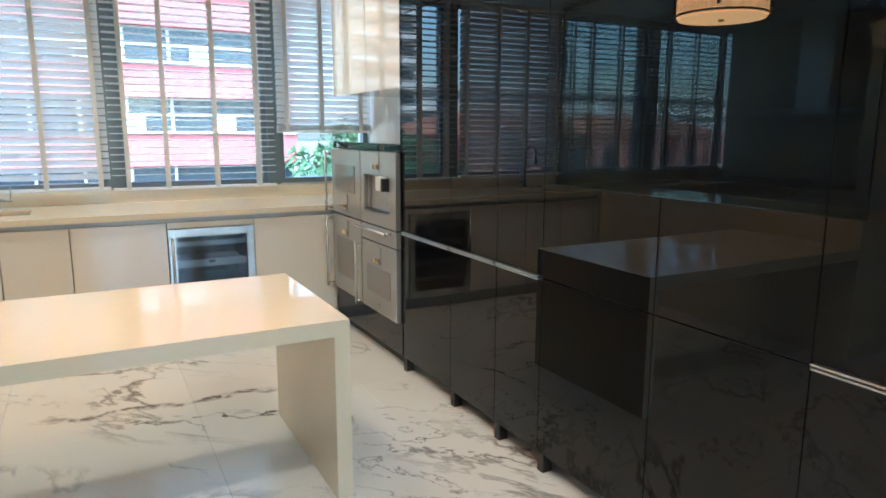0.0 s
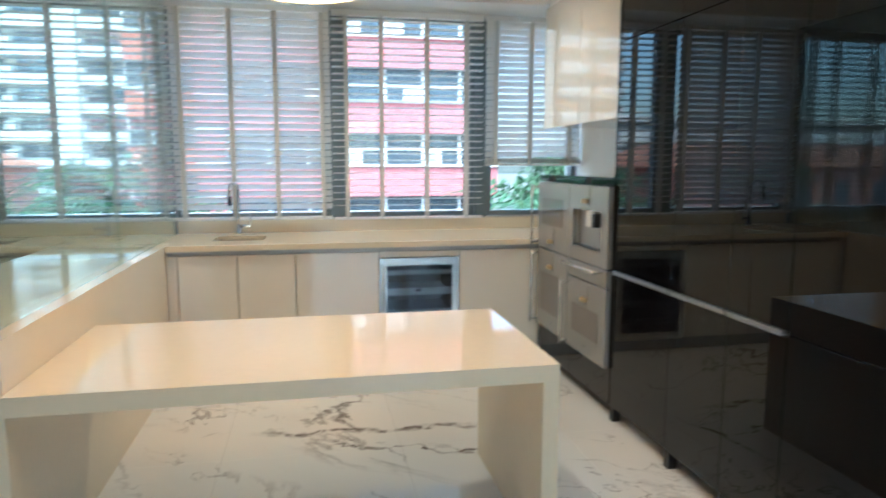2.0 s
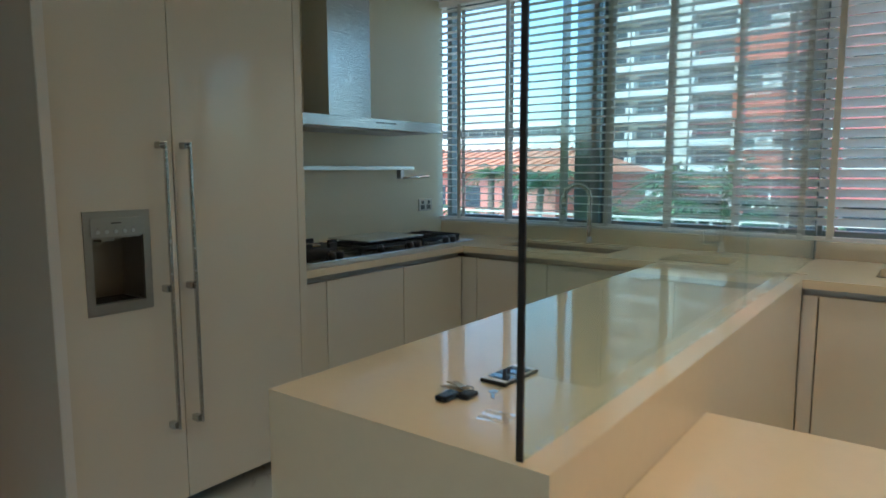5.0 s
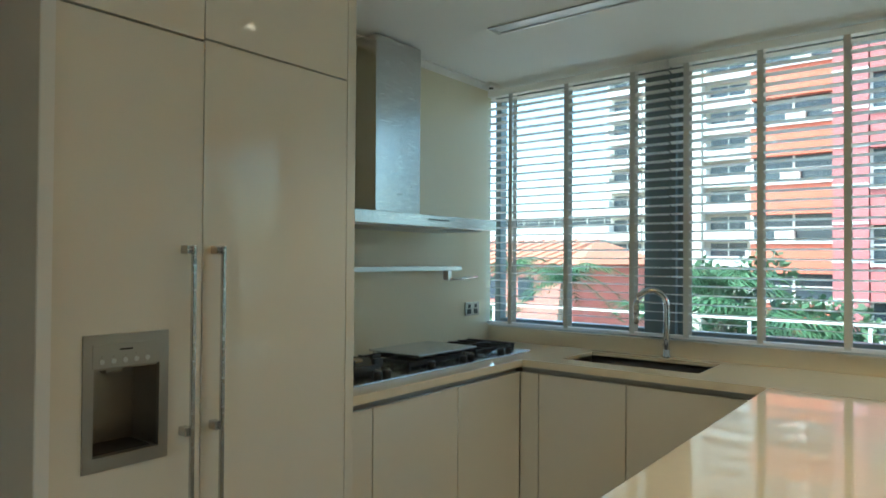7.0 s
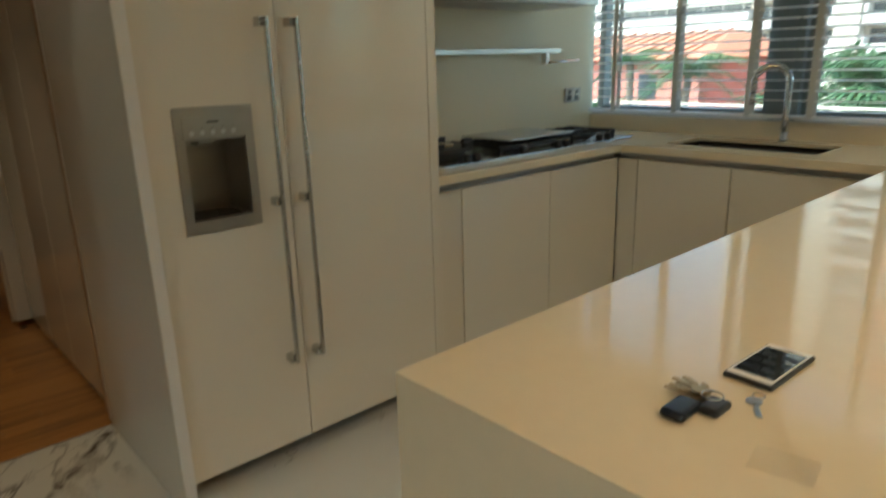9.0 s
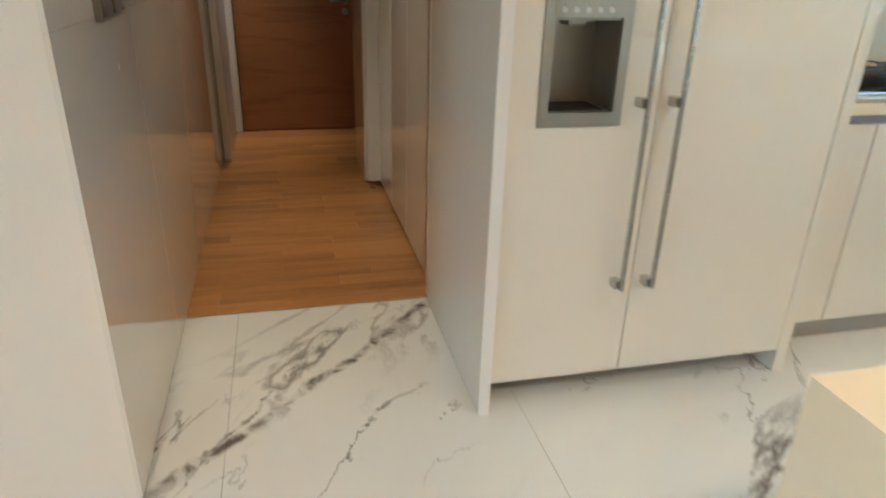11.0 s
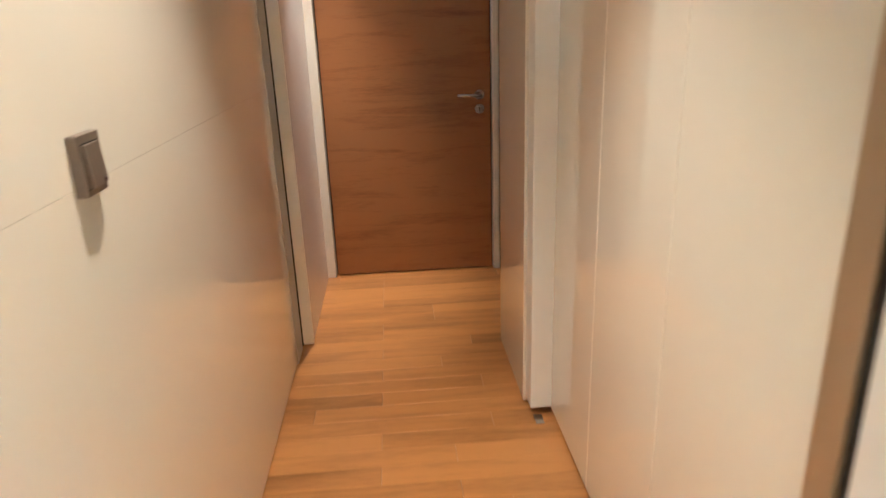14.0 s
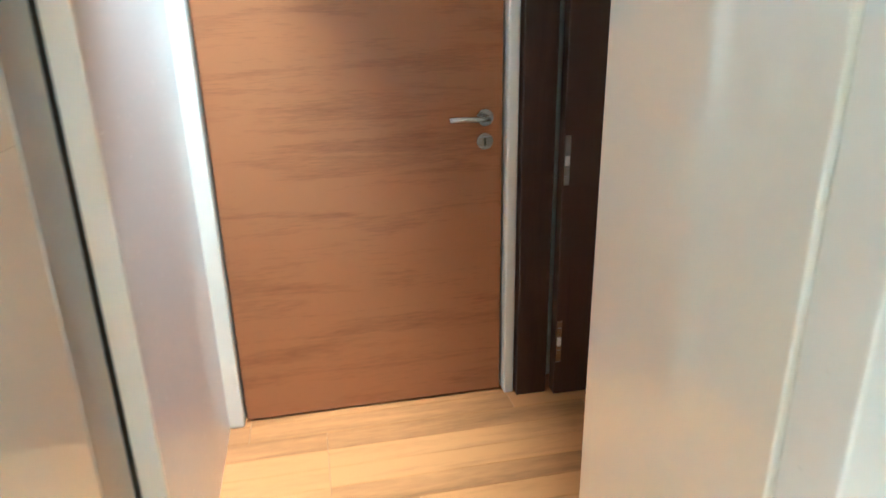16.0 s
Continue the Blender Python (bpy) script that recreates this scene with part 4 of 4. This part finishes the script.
def drum(profile, sides=56):
    """A turned band about the lamp's axis, through (radius, height) points."""
    bm = bmesh.new()
    rings = [[bm.verts.new((LX + r * math.cos(2 * math.pi * k / sides), LY + r * math.sin(2 * math.pi * k / sides), LZ + z)) for k in range(sides)] for r, z in profile]
    for p, q in zip(rings, rings[1:]):
        for k in range(sides):
            bm.faces.new((p[k], p[(k + 1) % sides], q[(k + 1) % sides], q[k])).smooth = True
    return bm


shade = part("shade", drum([(LR - 0.008, 0.012), (LR, 0.022), (LR, 0.165), (LR - 0.008, 0.165), (LR - 0.008, 0.026)]), LAMP, pl)
threads, rnd = bmesh.new(), random.Random(11)
for k in range(150):
    an, w = 2 * math.pi * k / 150 + rnd.uniform(-0.008, 0.008), rnd.uniform(0.0008, 0.0022)
    c, e = Vector((LX + LR * math.cos(an), LY + LR * math.sin(an), LZ)), Vector((-math.sin(an), math.cos(an), 0)) * w
    o = Vector((math.cos(an), math.sin(an), 0)) * 0.0025
    lo, hi = Vector((0, 0, 0.022)), Vector((0, 0, 0.165))
    threads.faces.new([threads.verts.new(q) for q in (c - e + o + lo, c + e + o + lo, c + e + o + hi, c - e + o + hi)])
part("weave", threads, THREAD, shade, "tan woven threads")
part("hem", drum([(LR + 0.001, 0.018), (LR + 0.005, 0.018), (LR + 0.005, 0.03), (LR + 0.001, 0.03)]), THREAD, shade)
part("hem", drum([(LR + 0.001, 0.157), (LR + 0.005, 0.157), (LR + 0.005, 0.168), (LR + 0.001, 0.168)]), THREAD, shade)
part("diffuser", disc(LX, LY, LZ + 0.004, LR - 0.009, 0.01, 2, sides=48), LAMP, pl)
part("finial", disc(LX, LY, LZ - 0.009, 0.016, 0.013, 2), STEEL, pl)
for k in range(4):
    an = math.pi / 2 * k + 0.95
    x, y = LX + (LR + 0.006) * math.cos(an), LY + (LR + 0.006) * math.sin(an)
    part("clip", boxes((x - 0.008, x + 0.008, y - 0.008, y + 0.008, LZ + 0.05, LZ + 0.172), bevel=0.002), RUBBER, pl)
part("cable", tube([(LX, LY, LZ + 0.014), (LX, LY, ZH - 0.02)], 0.003), STEEL, pl)
part("canopy", disc(LX, LY, ZH - 0.025, 0.06, 0.0245, 2), STEEL, pl)
for x, y, z in KITCHEN_LIGHTS + HALL_LIGHTS:
    t = thing("downlight", "small recessed round downlight in the ceiling", "downlight", (x, y, z), group="recessed downlights")
    zz = ZL if z < 2.9 and z > 2.55 else (ZH if z > 2.9 else 2.5)
    part("ring", tube([(x, y, zz - 0.008), (x, y, zz - 0.001)], 0.045, 24), WHITE, t)
    part("lamp", disc(x, y, zz - 0.010, 0.028, 0.002, 2), LED, t)
ac = thing("air_slot", "long grey air-conditioning slot in the ceiling", "air vent", (-1.9, 4.93, ZL - 0.01))
part("frame", boxes((-2.63, -1.1, 4.87, 4.885, ZL - 0.008, ZL - 0.001), (-2.63, -1.1, 4.965, 4.98, ZL - 0.008, ZL - 0.001), (-2.63, -2.615, 4.885, 4.965, ZL - 0.008, ZL - 0.001)), GREY, ac)
part("slot", boxes((-2.615, -1.1, 4.885, 4.965, ZL - 0.004, ZL - 0.001)), GREY, ac)
de = thing("ceiling_sensor", "small white ceiling sensor beside the window", "sensor", (-3.2, 5.8, ZL - 0.03))
part("body", boxes((-3.27, -3.19, 5.74, 5.86, ZL - 0.025, ZL - 0.001), bevel=0.006), WHITE, de)
part("lens", disc(-3.23, 5.80, ZL - 0.032, 0.015, 0.008, 2), RUBBER, de)


# ---- switches in the hall ----
def switch_plate(x0, x1, z0, z1, count, label):
    t = thing("light_switch", label, "light switch", ((x0 + x1) / 2, 1.787, z0), group="bronze light switches")
    pl = part("plate", boxes((x0, x1, 1.787, 1.803, z0, z1), bevel=0.0015), BROWN, t)
    w = (x1 - x0 - 0.018) / count
    for k in range(count):
        a, b = x0 + 0.009 + k * w + 0.0015, x0 + 0.009 + (k + 1) * w - 0.0015
        lo, hi = z0 + 0.012, z1 - 0.014
        bm = bmesh.new()
        back = [bm.verts.new((x, 1.803, z)) for x, z in ((a, lo), (b, lo), (b, hi), (a, hi))]
        face = [bm.verts.new((x, y, z)) for x, y, z in ((a, 1.810, lo + 0.001), (b, 1.813, lo + 0.001), (b, 1.808, hi - 0.001), (a, 1.805, hi - 0.001))]
        bm.faces.new(face)
        for q in range(4):
            bm.faces.new((back[q], back[(q + 1) % 4], face[(q + 1) % 4], face[q]))
        bmesh.ops.recalc_face_normals(bm, faces=bm.faces[:])
        r = part("rocker", bm, BROWN, pl)
        part("pilot_light", boxes((a + 0.008, a + 0.014, 1.806, 1.8125, lo + 0.004, lo + 0.010)), PILOT, r)
    # Thin dark strips put the shade above and below the rockers into colour.
    part("painted_shadow_gap", boxes((x0 + 0.008, x1 - 0.008, 1.803, 1.8034, z1 - 0.014, z1 - 0.012)), DARK, pl)
    part("painted_shadow_gap", boxes((x0 + 0.008, x1 - 0.008, 1.803, 1.8034, z0 + 0.010, z0 + 0.012)), DARK, pl)


switch_plate(-3.025, -2.725, 1.318, 1.392, 4, "four-gang bronze light switch plate on the cream panel")
switch_plate(-3.025, -2.72, 1.228, 1.306, 4, "four-gang bronze light switch plate on the cream panel")
switch_plate(-2.955, -2.72, 1.144, 1.220, 2, "two-gang bronze light switch plate on the cream panel")
switch_plate(-3.84, -3.765, 1.142, 1.232, 1, "single bronze light switch on the cream panel")
solo("wall_patch", boxes((-2.90, -2.88, 1.787, 1.789, 1.008, 1.026), bevel=0.0005), LETTER, "small yellowed adhesive patch on the cream panel", "patch")
solo("floor_stop", boxes((-4.85, -4.79, 2.70, 2.73, 0.0015, 0.004)), STEEL, "small steel floor plate beside the pilaster", "floor plate")

# ---- things on the bar ----
ph = thing("smartphone", "white-fronted phone in a dark case lying on the bar", "phone", (-0.99, 3.12, 0.9201))
ph.rotation_euler = (0, 0, radians(-2))
q = bmesh.new()
cube(q, -1.026, -0.954, 3.045, 3.192, 0.9201, 0.929, 0.003)
part("case", q, RUBBER, ph)
part("face", boxes((-1.0225, -0.9575, 3.049, 3.188, 0.929, 0.9298)), WHITE, ph)
part("screen", boxes((-1.0195, -0.9605, 3.064, 3.174, 0.9298, 0.9302)), SCREEN, ph)
part("earpiece", boxes((-0.998, -0.982, 3.180, 3.182, 0.9298, 0.9301)), RUBBER, ph)
kb = thing("key_bunch", "bunch of brass keys with a dark car key fob", "keys", (-1.01, 2.92, 0.9201))
part("fob", boxes((-1.035, -1.0, 2.878, 2.935, 0.9201, 0.934), bevel=0.006), BLUE, kb)
part("pouch", boxes((-1.005, -0.975, 2.92, 2.965, 0.9201, 0.932), bevel=0.005), RUBBER, kb)


def flat_key(parent, x, y, turn, mat, z):
    bm = bmesh.new()
    tube([(0, 0, 0), (0, 0, 0.002)], 0.011, 14, bm)
    cube(bm, 0.008, 0.045, -0.003, 0.003, 0, 0.002)
    for k in range(4):
        cube(bm, 0.02 + k * 0.006, 0.023 + k * 0.006, -0.0055, -0.003, 0, 0.002)
    bm.transform(Matrix.Translation((x, y, z)) @ Matrix.Rotation(turn, 4, "Z"))
    return part("key", bm, mat, parent)


for i, turn in enumerate((2.2, 2.5, 2.8, 3.05, 3.3, 2.65, 2.95)):
    flat_key(kb, -0.998 + 0.02 * math.cos(turn), 2.952 + 0.02 * math.sin(turn), turn, BRASS, 0.9203 + 0.0024 * i)
part("ring", tube([(-0.998 + 0.014 * math.cos(u), 2.952 + 0.014 * math.sin(u), 0.936) for u in (k * math.pi / 9 for k in range(19))], 0.0014, 8), CHROME, kb)
sk = thing("loose_key", "single steel key lying beside the phone", "key", (-0.95, 3.0, 0.9201))
flat_key(sk, -0.963, 3.003, -1.0, STEEL, 0.9201)
part("split_ring", tube([(-0.965 + 0.008 * math.cos(u), 3.022 + 0.008 * math.sin(u), 0.9215) for u in (k * math.pi / 7 for k in range(15))], 0.001, 8), CHROME, sk)
cd = solo("clear_card", boxes((-0.035, 0.035, -0.028, 0.028, 0, 0.0009), bevel=0.0003), CLEARFILM, "clear plastic card lying on the bar", "card")
cd.location, cd.rotation_euler = (-0.877, 2.882, 0.9203), (0, 0, radians(10))

# ---- outside ----
structure("ground", boxes((-400, 400, -200, 600, -8.2, -8)), GROUND, "far ground below the flat")


def facade(name, label, x0, x1, y, depth, z0, storeys, storey, sill, wall_mat, bay, ac_at=()):
    t = thing(name, label, "building", ((x0 + x1) / 2, y + depth / 2, z0))
    top = z0 + storeys * storey
    part("wall", boxes((x0, x1, y + 0.6, y + depth, z0, top)), wall_mat, t)
    part("roof", boxes((x0 - 0.2, x1 + 0.2, y - 0.1, y + depth, top, top + 0.8)), TOWERWHITE, t)
    n = max(1, int((x1 - x0) / bay))
    bw = (x1 - x0) / n
    for s in range(storeys):
        zb = z0 + s * storey
        part("spandrel", boxes((x0, x1, y, y + 0.6, zb, zb + sill)), wall_mat, t)
        part("ledge", boxes((x0, x1, y - 0.12, y + 0.3, zb + sill, zb + sill + 0.12)), TOWERWHITE, t)
        for k in range(n):
            a = x0 + k * bw
            w = part("window", boxes((a + 0.06, a + bw - 0.06, y + 0.5, y + 0.55, zb + sill + 0.12, zb + storey)), FARGLASS, t)
            part("frame", boxes((a - 0.06, a + 0.06, y + 0.42, y + 0.6, zb + sill + 0.12, zb + storey), (a + 0.06, a + bw - 0.06, y + 0.44, y + 0.5, zb + sill + 0.8, zb + sill + 0.88)), TOWERWHITE, w)
    for s, x in ac_at:
        zb = z0 + s * storey + sill + 0.12
        u = part("air_conditioner", boxes((x, x + 0.9, y - 0.05, y + 0.35, zb, zb + 0.62), bevel=0.03), TOWERWHITE, t)
        part("fan_grille", disc(x + 0.4, y - 0.055, zb + 0.31, 0.24, -0.01, 1), GREY, u)
    return t


RS = 2.98
facade("apartment_block", "red-banded apartment block with ribbon windows", -3.4, 9.3, 32, 12, -9.02, 8, RS, 1.38, PINK, 1.7,
       [(s, x) for s in range(3, 8) for x in (0.4 + (s % 2) * 1.4, 5.6 - (s % 3) * 0.9, 7.9)])
facade("apartment_block", "orange-red apartment block with deep balconies", -9.3, -5.4, 39, 12, -8.13, 9, 3.0, 1.5, RED, 1.95, [(s, -8.9 + s * 0.25) for s in range(3, 8)])


end = solo("end_wall", boxes((-4.65, -3.45, 31.9, 44, -8, 14.6)), PINK, "plain faded red end wall of the apartment block", "building")
for k in range(15):
    part("band", boxes((-4.66, -3.44, 31.86, 31.9, -7.5 + k * 1.49, -7.42 + k * 1.49)), TOWERWHITE, end)


def tower(columns, y, depth, storeys, storey, label, mat):
    """A tower of balcony stacks; columns are (x0, x1, True for balconies or False for a plain pier)."""
    x0, x1 = columns[0][0], columns[-1][1]
    t = thing("apartment_tower", label, "building", ((x0 + x1) / 2, y, -8))
    top = -8 + storeys * storey
    part("core", boxes((x0, x1, y + 1.4, y + depth, -8, top)), mat, t)
    part("roof", boxes((x0 - 0.3, x1 + 0.3, y + 1.0, y + depth, top, top + 1.0)), TOWERWHITE, t)
    for a, b, open_bay in columns:
        if not open_bay:
            part("pier", boxes((a, b, y - 0.4, y + 1.39, -8, top)), mat, t)
            continue
        for s in range(storeys):
            z = -8 + s * storey
            part("balcony", boxes((a, b, y, y + 1.39, z - 0.15, z + 0.1), (a, b, y, y + 0.14, z + 0.1, z + 1.0)), TOWERWHITE, t)
            part("fin", boxes((a, a + 0.35, y - 0.05, y + 1.39, z + 1.02, z + 1.9), (b - 0.35, b, y - 0.05, y + 1.39, z + 1.02, z + 1.9)), TOWERWHITE, t)
            w = part("window", boxes((a + 0.5, b - 0.5, y + 1.30, y + 1.38, z + 0.3, z + storey - 0.5)), FARGLASS, t)
            part("frame", boxes(((a + b) / 2 - 0.06, (a + b) / 2 + 0.06, y + 1.24, y + 1.30, z + 0.3, z + storey - 0.5)), TOWERWHITE, w)
    return t


tower([(-35.7, -31.2, True), (-31.0, -26.4, True), (-26.3, -24.0, False), (-23.9, -19.0, True), (-18.9, -16.5, True)], 80, 16, 15, 3.0, "tall cream apartment tower with white balconies", TOWER)
facade("long_white_building", "long white building with small windows beyond the roofs", -110, -38, 90, 12, -8, 5, 3.1, 1.9, TOWERWHITE, 2.6)


def house(x0, x1, y0, y1, eave, ridge):
    t = thing("roofed_house", "house with coral walls and orange clay tile roof", "house", ((x0 + x1) / 2, (y0 + y1) / 2, -8))
    part("wall", boxes((x0, x1, y0, y1, -8, eave)), CORAL, t)
    bm = bmesh.new()
    ym, o = (y0 + y1) / 2, 0.7
    ve = [bm.verts.new(c) for c in ((x0 - o, y0 - o, eave), (x1 + o, y0 - o, eave), (x1 + o, y1 + o, eave), (x0 - o, y1 + o, eave), (x0 + 2, ym, ridge), (x1 - 2, ym, ridge))]
    for f in ((0, 1, 5, 4), (2, 3, 4, 5), (1, 2, 5), (3, 0, 4), (3, 2, 1, 0)):
        bm.faces.new([ve[k] for k in f])
    part("roof", bm, ROOF, t)
    ribs = bmesh.new()
    n = int((x1 - x0) / 0.9)
    for k in range(1, n):
        x = x0 + (x1 - x0) * k / n
        xr = min(max(x, x0 + 2), x1 - 2)
        tube([(x, y0 - o, eave + 0.05), (xr, ym, ridge + 0.05)], 0.05, 6, ribs)
    part("tile_ridges", ribs, ROOF, t)
    for k in range(int((x1 - x0) / 3)):
        a = x0 + 1 + k * 3
        part("window", boxes((a, a + 1.2, y0 - 0.05, y0 + 0.05, eave - 2.4, eave - 0.9)), FARGLASS, t)


house(-46, -20, 40, 56, 1.2, 3.0)


def palm(x, y, z0, top, scale, seed):
    rnd = random.Random(seed)
    t = thing("palm_tree", "palm tree with feathery green fronds", "palm", (x, y, z0), group="palms outside")
    pts = [(x + 0.25 * math.sin(k * 0.5 + seed), y, z0 + (top - z0) * k / 8) for k in range(9)]
    part("trunk", tube(pts, 0.12, 8, radii=[0.17 - 0.008 * k for k in range(9)]), BARK, t)
    crown = bmesh.new()
    c = Vector(pts[-1])
    for f in range(24):
        an, lift, ln = rnd.uniform(0, 6.28), rnd.uniform(0.0, 1.35), scale * rnd.uniform(1.5, 2.3)
        d = Vector((math.cos(an), math.sin(an), 0))
        prev = None
        for k in range(16):
            u = k / 15
            p = c + d * ln * u * math.cos(lift * (1 - u)) + Vector((0, 0, ln * (math.sin(lift) * u - 0.75 * u * u)))
            if prev is not None:
                side = d.cross(Vector((0, 0, 1)))
                for s in (-1, 1):
                    w = 0.5 * scale * math.sin(math.pi * min(0.95, 0.15 + u * 0.85)) * rnd.uniform(0.8, 1.2)
                    tip = p + side * s * w + d * 0.25 * scale - Vector((0, 0, w * rnd.uniform(0.35, 0.8)))
                    ax = (p - prev) * 0.5
                    crown.faces.new([crown.verts.new(q) for q in (prev, prev + ax, tip)])
                crown.faces.new([crown.verts.new(q) for q in (prev, p, p + Vector((0, 0, 0.03)), prev + Vector((0, 0, 0.03)))])
            prev = p
    part("crown", crown, LEAF, t)


palm(-11.4, 19.5, -8, 1.25, 0.52, 1)
palm(-9.5, 19.0, -8, 0.95, 0.78, 2)
palm(-13.6, 20.5, -8, -0.3, 0.7, 3)
palm(-8.1, 21, -8, -0.1, 0.8, 4)
palm(-5.2, 22, -8, -0.3, 1.3, 5)
palm(-6.4, 23, -8, 0.75, 1.2, 6)
palm(7.6, 22, -8, -0.2, 1.2, 7)


def tree(x, y, z0, top, spread, seed):
    rnd = random.Random(seed)
    t = thing("leafy_tree", "broad leafy green tree", "tree", (x, y, z0), group="trees outside")
    mid = z0 + (top - z0) * 0.55
    wood_bm = tube([(x, y, z0), (x + 0.1, y, (z0 + mid) / 2), (x, y, mid)], 0.3, 8, radii=[0.32, 0.25, 0.2])
    for k in range(6):
        an = k * 1.05 + seed
        tube([(x, y, mid - 0.4), (x + spread * 0.55 * math.cos(an), y + spread * 0.55 * math.sin(an), mid + (top - mid) * 0.5)], 0.1, 6, wood_bm, radii=[0.14, 0.05])
    part("trunk", wood_bm, BARK, t)
    crown = bmesh.new()
    clumps = [(Vector((rnd.gauss(0, 0.42) * spread, rnd.gauss(0, 0.42) * spread, rnd.uniform(-0.5, 0.42) * (top - mid))), rnd.uniform(0.5, 1.0)) for _ in range(30)]
    for off, r in clumps:
        for _ in range(75):
            d = Vector((rnd.gauss(0, 1), rnd.gauss(0, 1), rnd.gauss(0, 1))).normalized() * r * rnd.uniform(0.5, 1.0)
            p = Vector((x, y, (mid + top) / 2)) + off + d
            a, b = Vector((rnd.uniform(-1, 1), rnd.uniform(-1, 1), rnd.uniform(-1, 1))) * 0.16, Vector((rnd.uniform(-1, 1), rnd.uniform(-1, 1), rnd.uniform(-1, 1))) * 0.12
            crown.faces.new([crown.verts.new(q) for q in (p - a, p + b, p + a, p - b)])
    part("crown", crown, LEAF2, t)


tree(11.5, 30, -8, 2.2, 2.6, 1)
tree(14.5, 34, -8, 3.4, 3.4, 2)
tree(9.6, 26, -8, 0.2, 2.0, 3)
tree(-4.0, 24, -8, 0.1, 2.0, 4)
tree(-6.3, 24.5, -8, 1.5, 1.5, 8)
tree(-16.5, 24, -8, -0.4, 1.6, 6)
fe = thing("boundary_rail", "white boundary rail below the window", "railing", (-10, 16, -8))
part("rail", boxes((-22, 4, 15.97, 16.03, 0.33, 0.375)), TOWER, fe)
part("wall", boxes((-22, 4, 15.9, 16.1, -8, -0.7)), TOWERWHITE, fe)
for k in range(14):
    part("post", boxes((-22 + k * 2, -21.94 + k * 2, 15.97, 16.03, -0.7, 0.3)), TOWERWHITE, fe)

# ---- floors, piece by piece ----
fl = bpy.data.objects["floor"]
tile_data = {}


def piece(name, owner, x0, x1, y0, y1, z0, z1, mat, cache, edge=0.0012):
    key = (round(x1 - x0, 3), round(y1 - y0, 3))
    if key not in cache:
        w, d, h = key[0] / 2, key[1] / 2, z1 - z0
        bm = bmesh.new()
        low = [bm.verts.new((sx * w, sy * d, 0)) for sx, sy in ((-1, -1), (1, -1), (1, 1), (-1, 1))]
        mid = [bm.verts.new((sx * w, sy * d, h - edge)) for sx, sy in ((-1, -1), (1, -1), (1, 1), (-1, 1))]
        up = [bm.verts.new((sx * (w - edge), sy * (d - edge), h)) for sx, sy in ((-1, -1), (1, -1), (1, 1), (-1, 1))]
        for a, b in ((low, mid), (mid, up)):
            for k in range(4):
                bm.faces.new((a[k], a[(k + 1) % 4], b[(k + 1) % 4], b[k]))
        bm.faces.new(up)
        me = bpy.data.meshes.new(name)
        bm.to_mesh(me)
        bm.free()
        me.materials.append(mat)
        cache[key] = me
    o = new(name, cache[key])
    o.parent = owner
    o.location = Vector(((x0 + x1) / 2, (y0 + y1) / 2, z0)) - owner.location
    return o


T, J = 0.9, 0.0004
for i in range(-2, 6):
    for j in range(-6, 5):
        x0, y0 = -1.98 + i * T, 2.88 + j * T
        x1, y1 = min(x0 + T, X1), min(y0 + T, YW)
        x0, y0 = max(x0, X0), max(y0, YS)
        if x1 - x0 < 0.02 or y1 - y0 < 0.02:
            continue
        piece("tile", fl, x0 + J, x1 - J, y0 + J, y1 - J, -0.02, 0.0, MARBLE, tile_data, 0.0006)
hf = bpy.data.objects["hall_floor"]
plank_data, x, row = {}, X0 - 0.002, 0
rnd = random.Random(5)
while x > -6.5:
    y, x0 = 1.5 - rnd.choice([0, 0.25, 0.5, 0.75]), x - 0.092
    while y < 3.5:
        y1 = y + 0.9
        a, b = max(y, 1.5), min(y1, 3.5)
        if b - a > 0.05:
            piece("plank", hf, x0 + 0.0004, x - 0.0004, a + 0.0004, b - 0.0004, -0.02, 0.0, PLANKWOOD, plank_data, 0.0008)
        y = y1
    x = x0
structure("threshold_trim", boxes((-3.334, -3.326, 1.79, 2.735, -0.01, 0.0012)), ALU, "thin metal threshold strip")
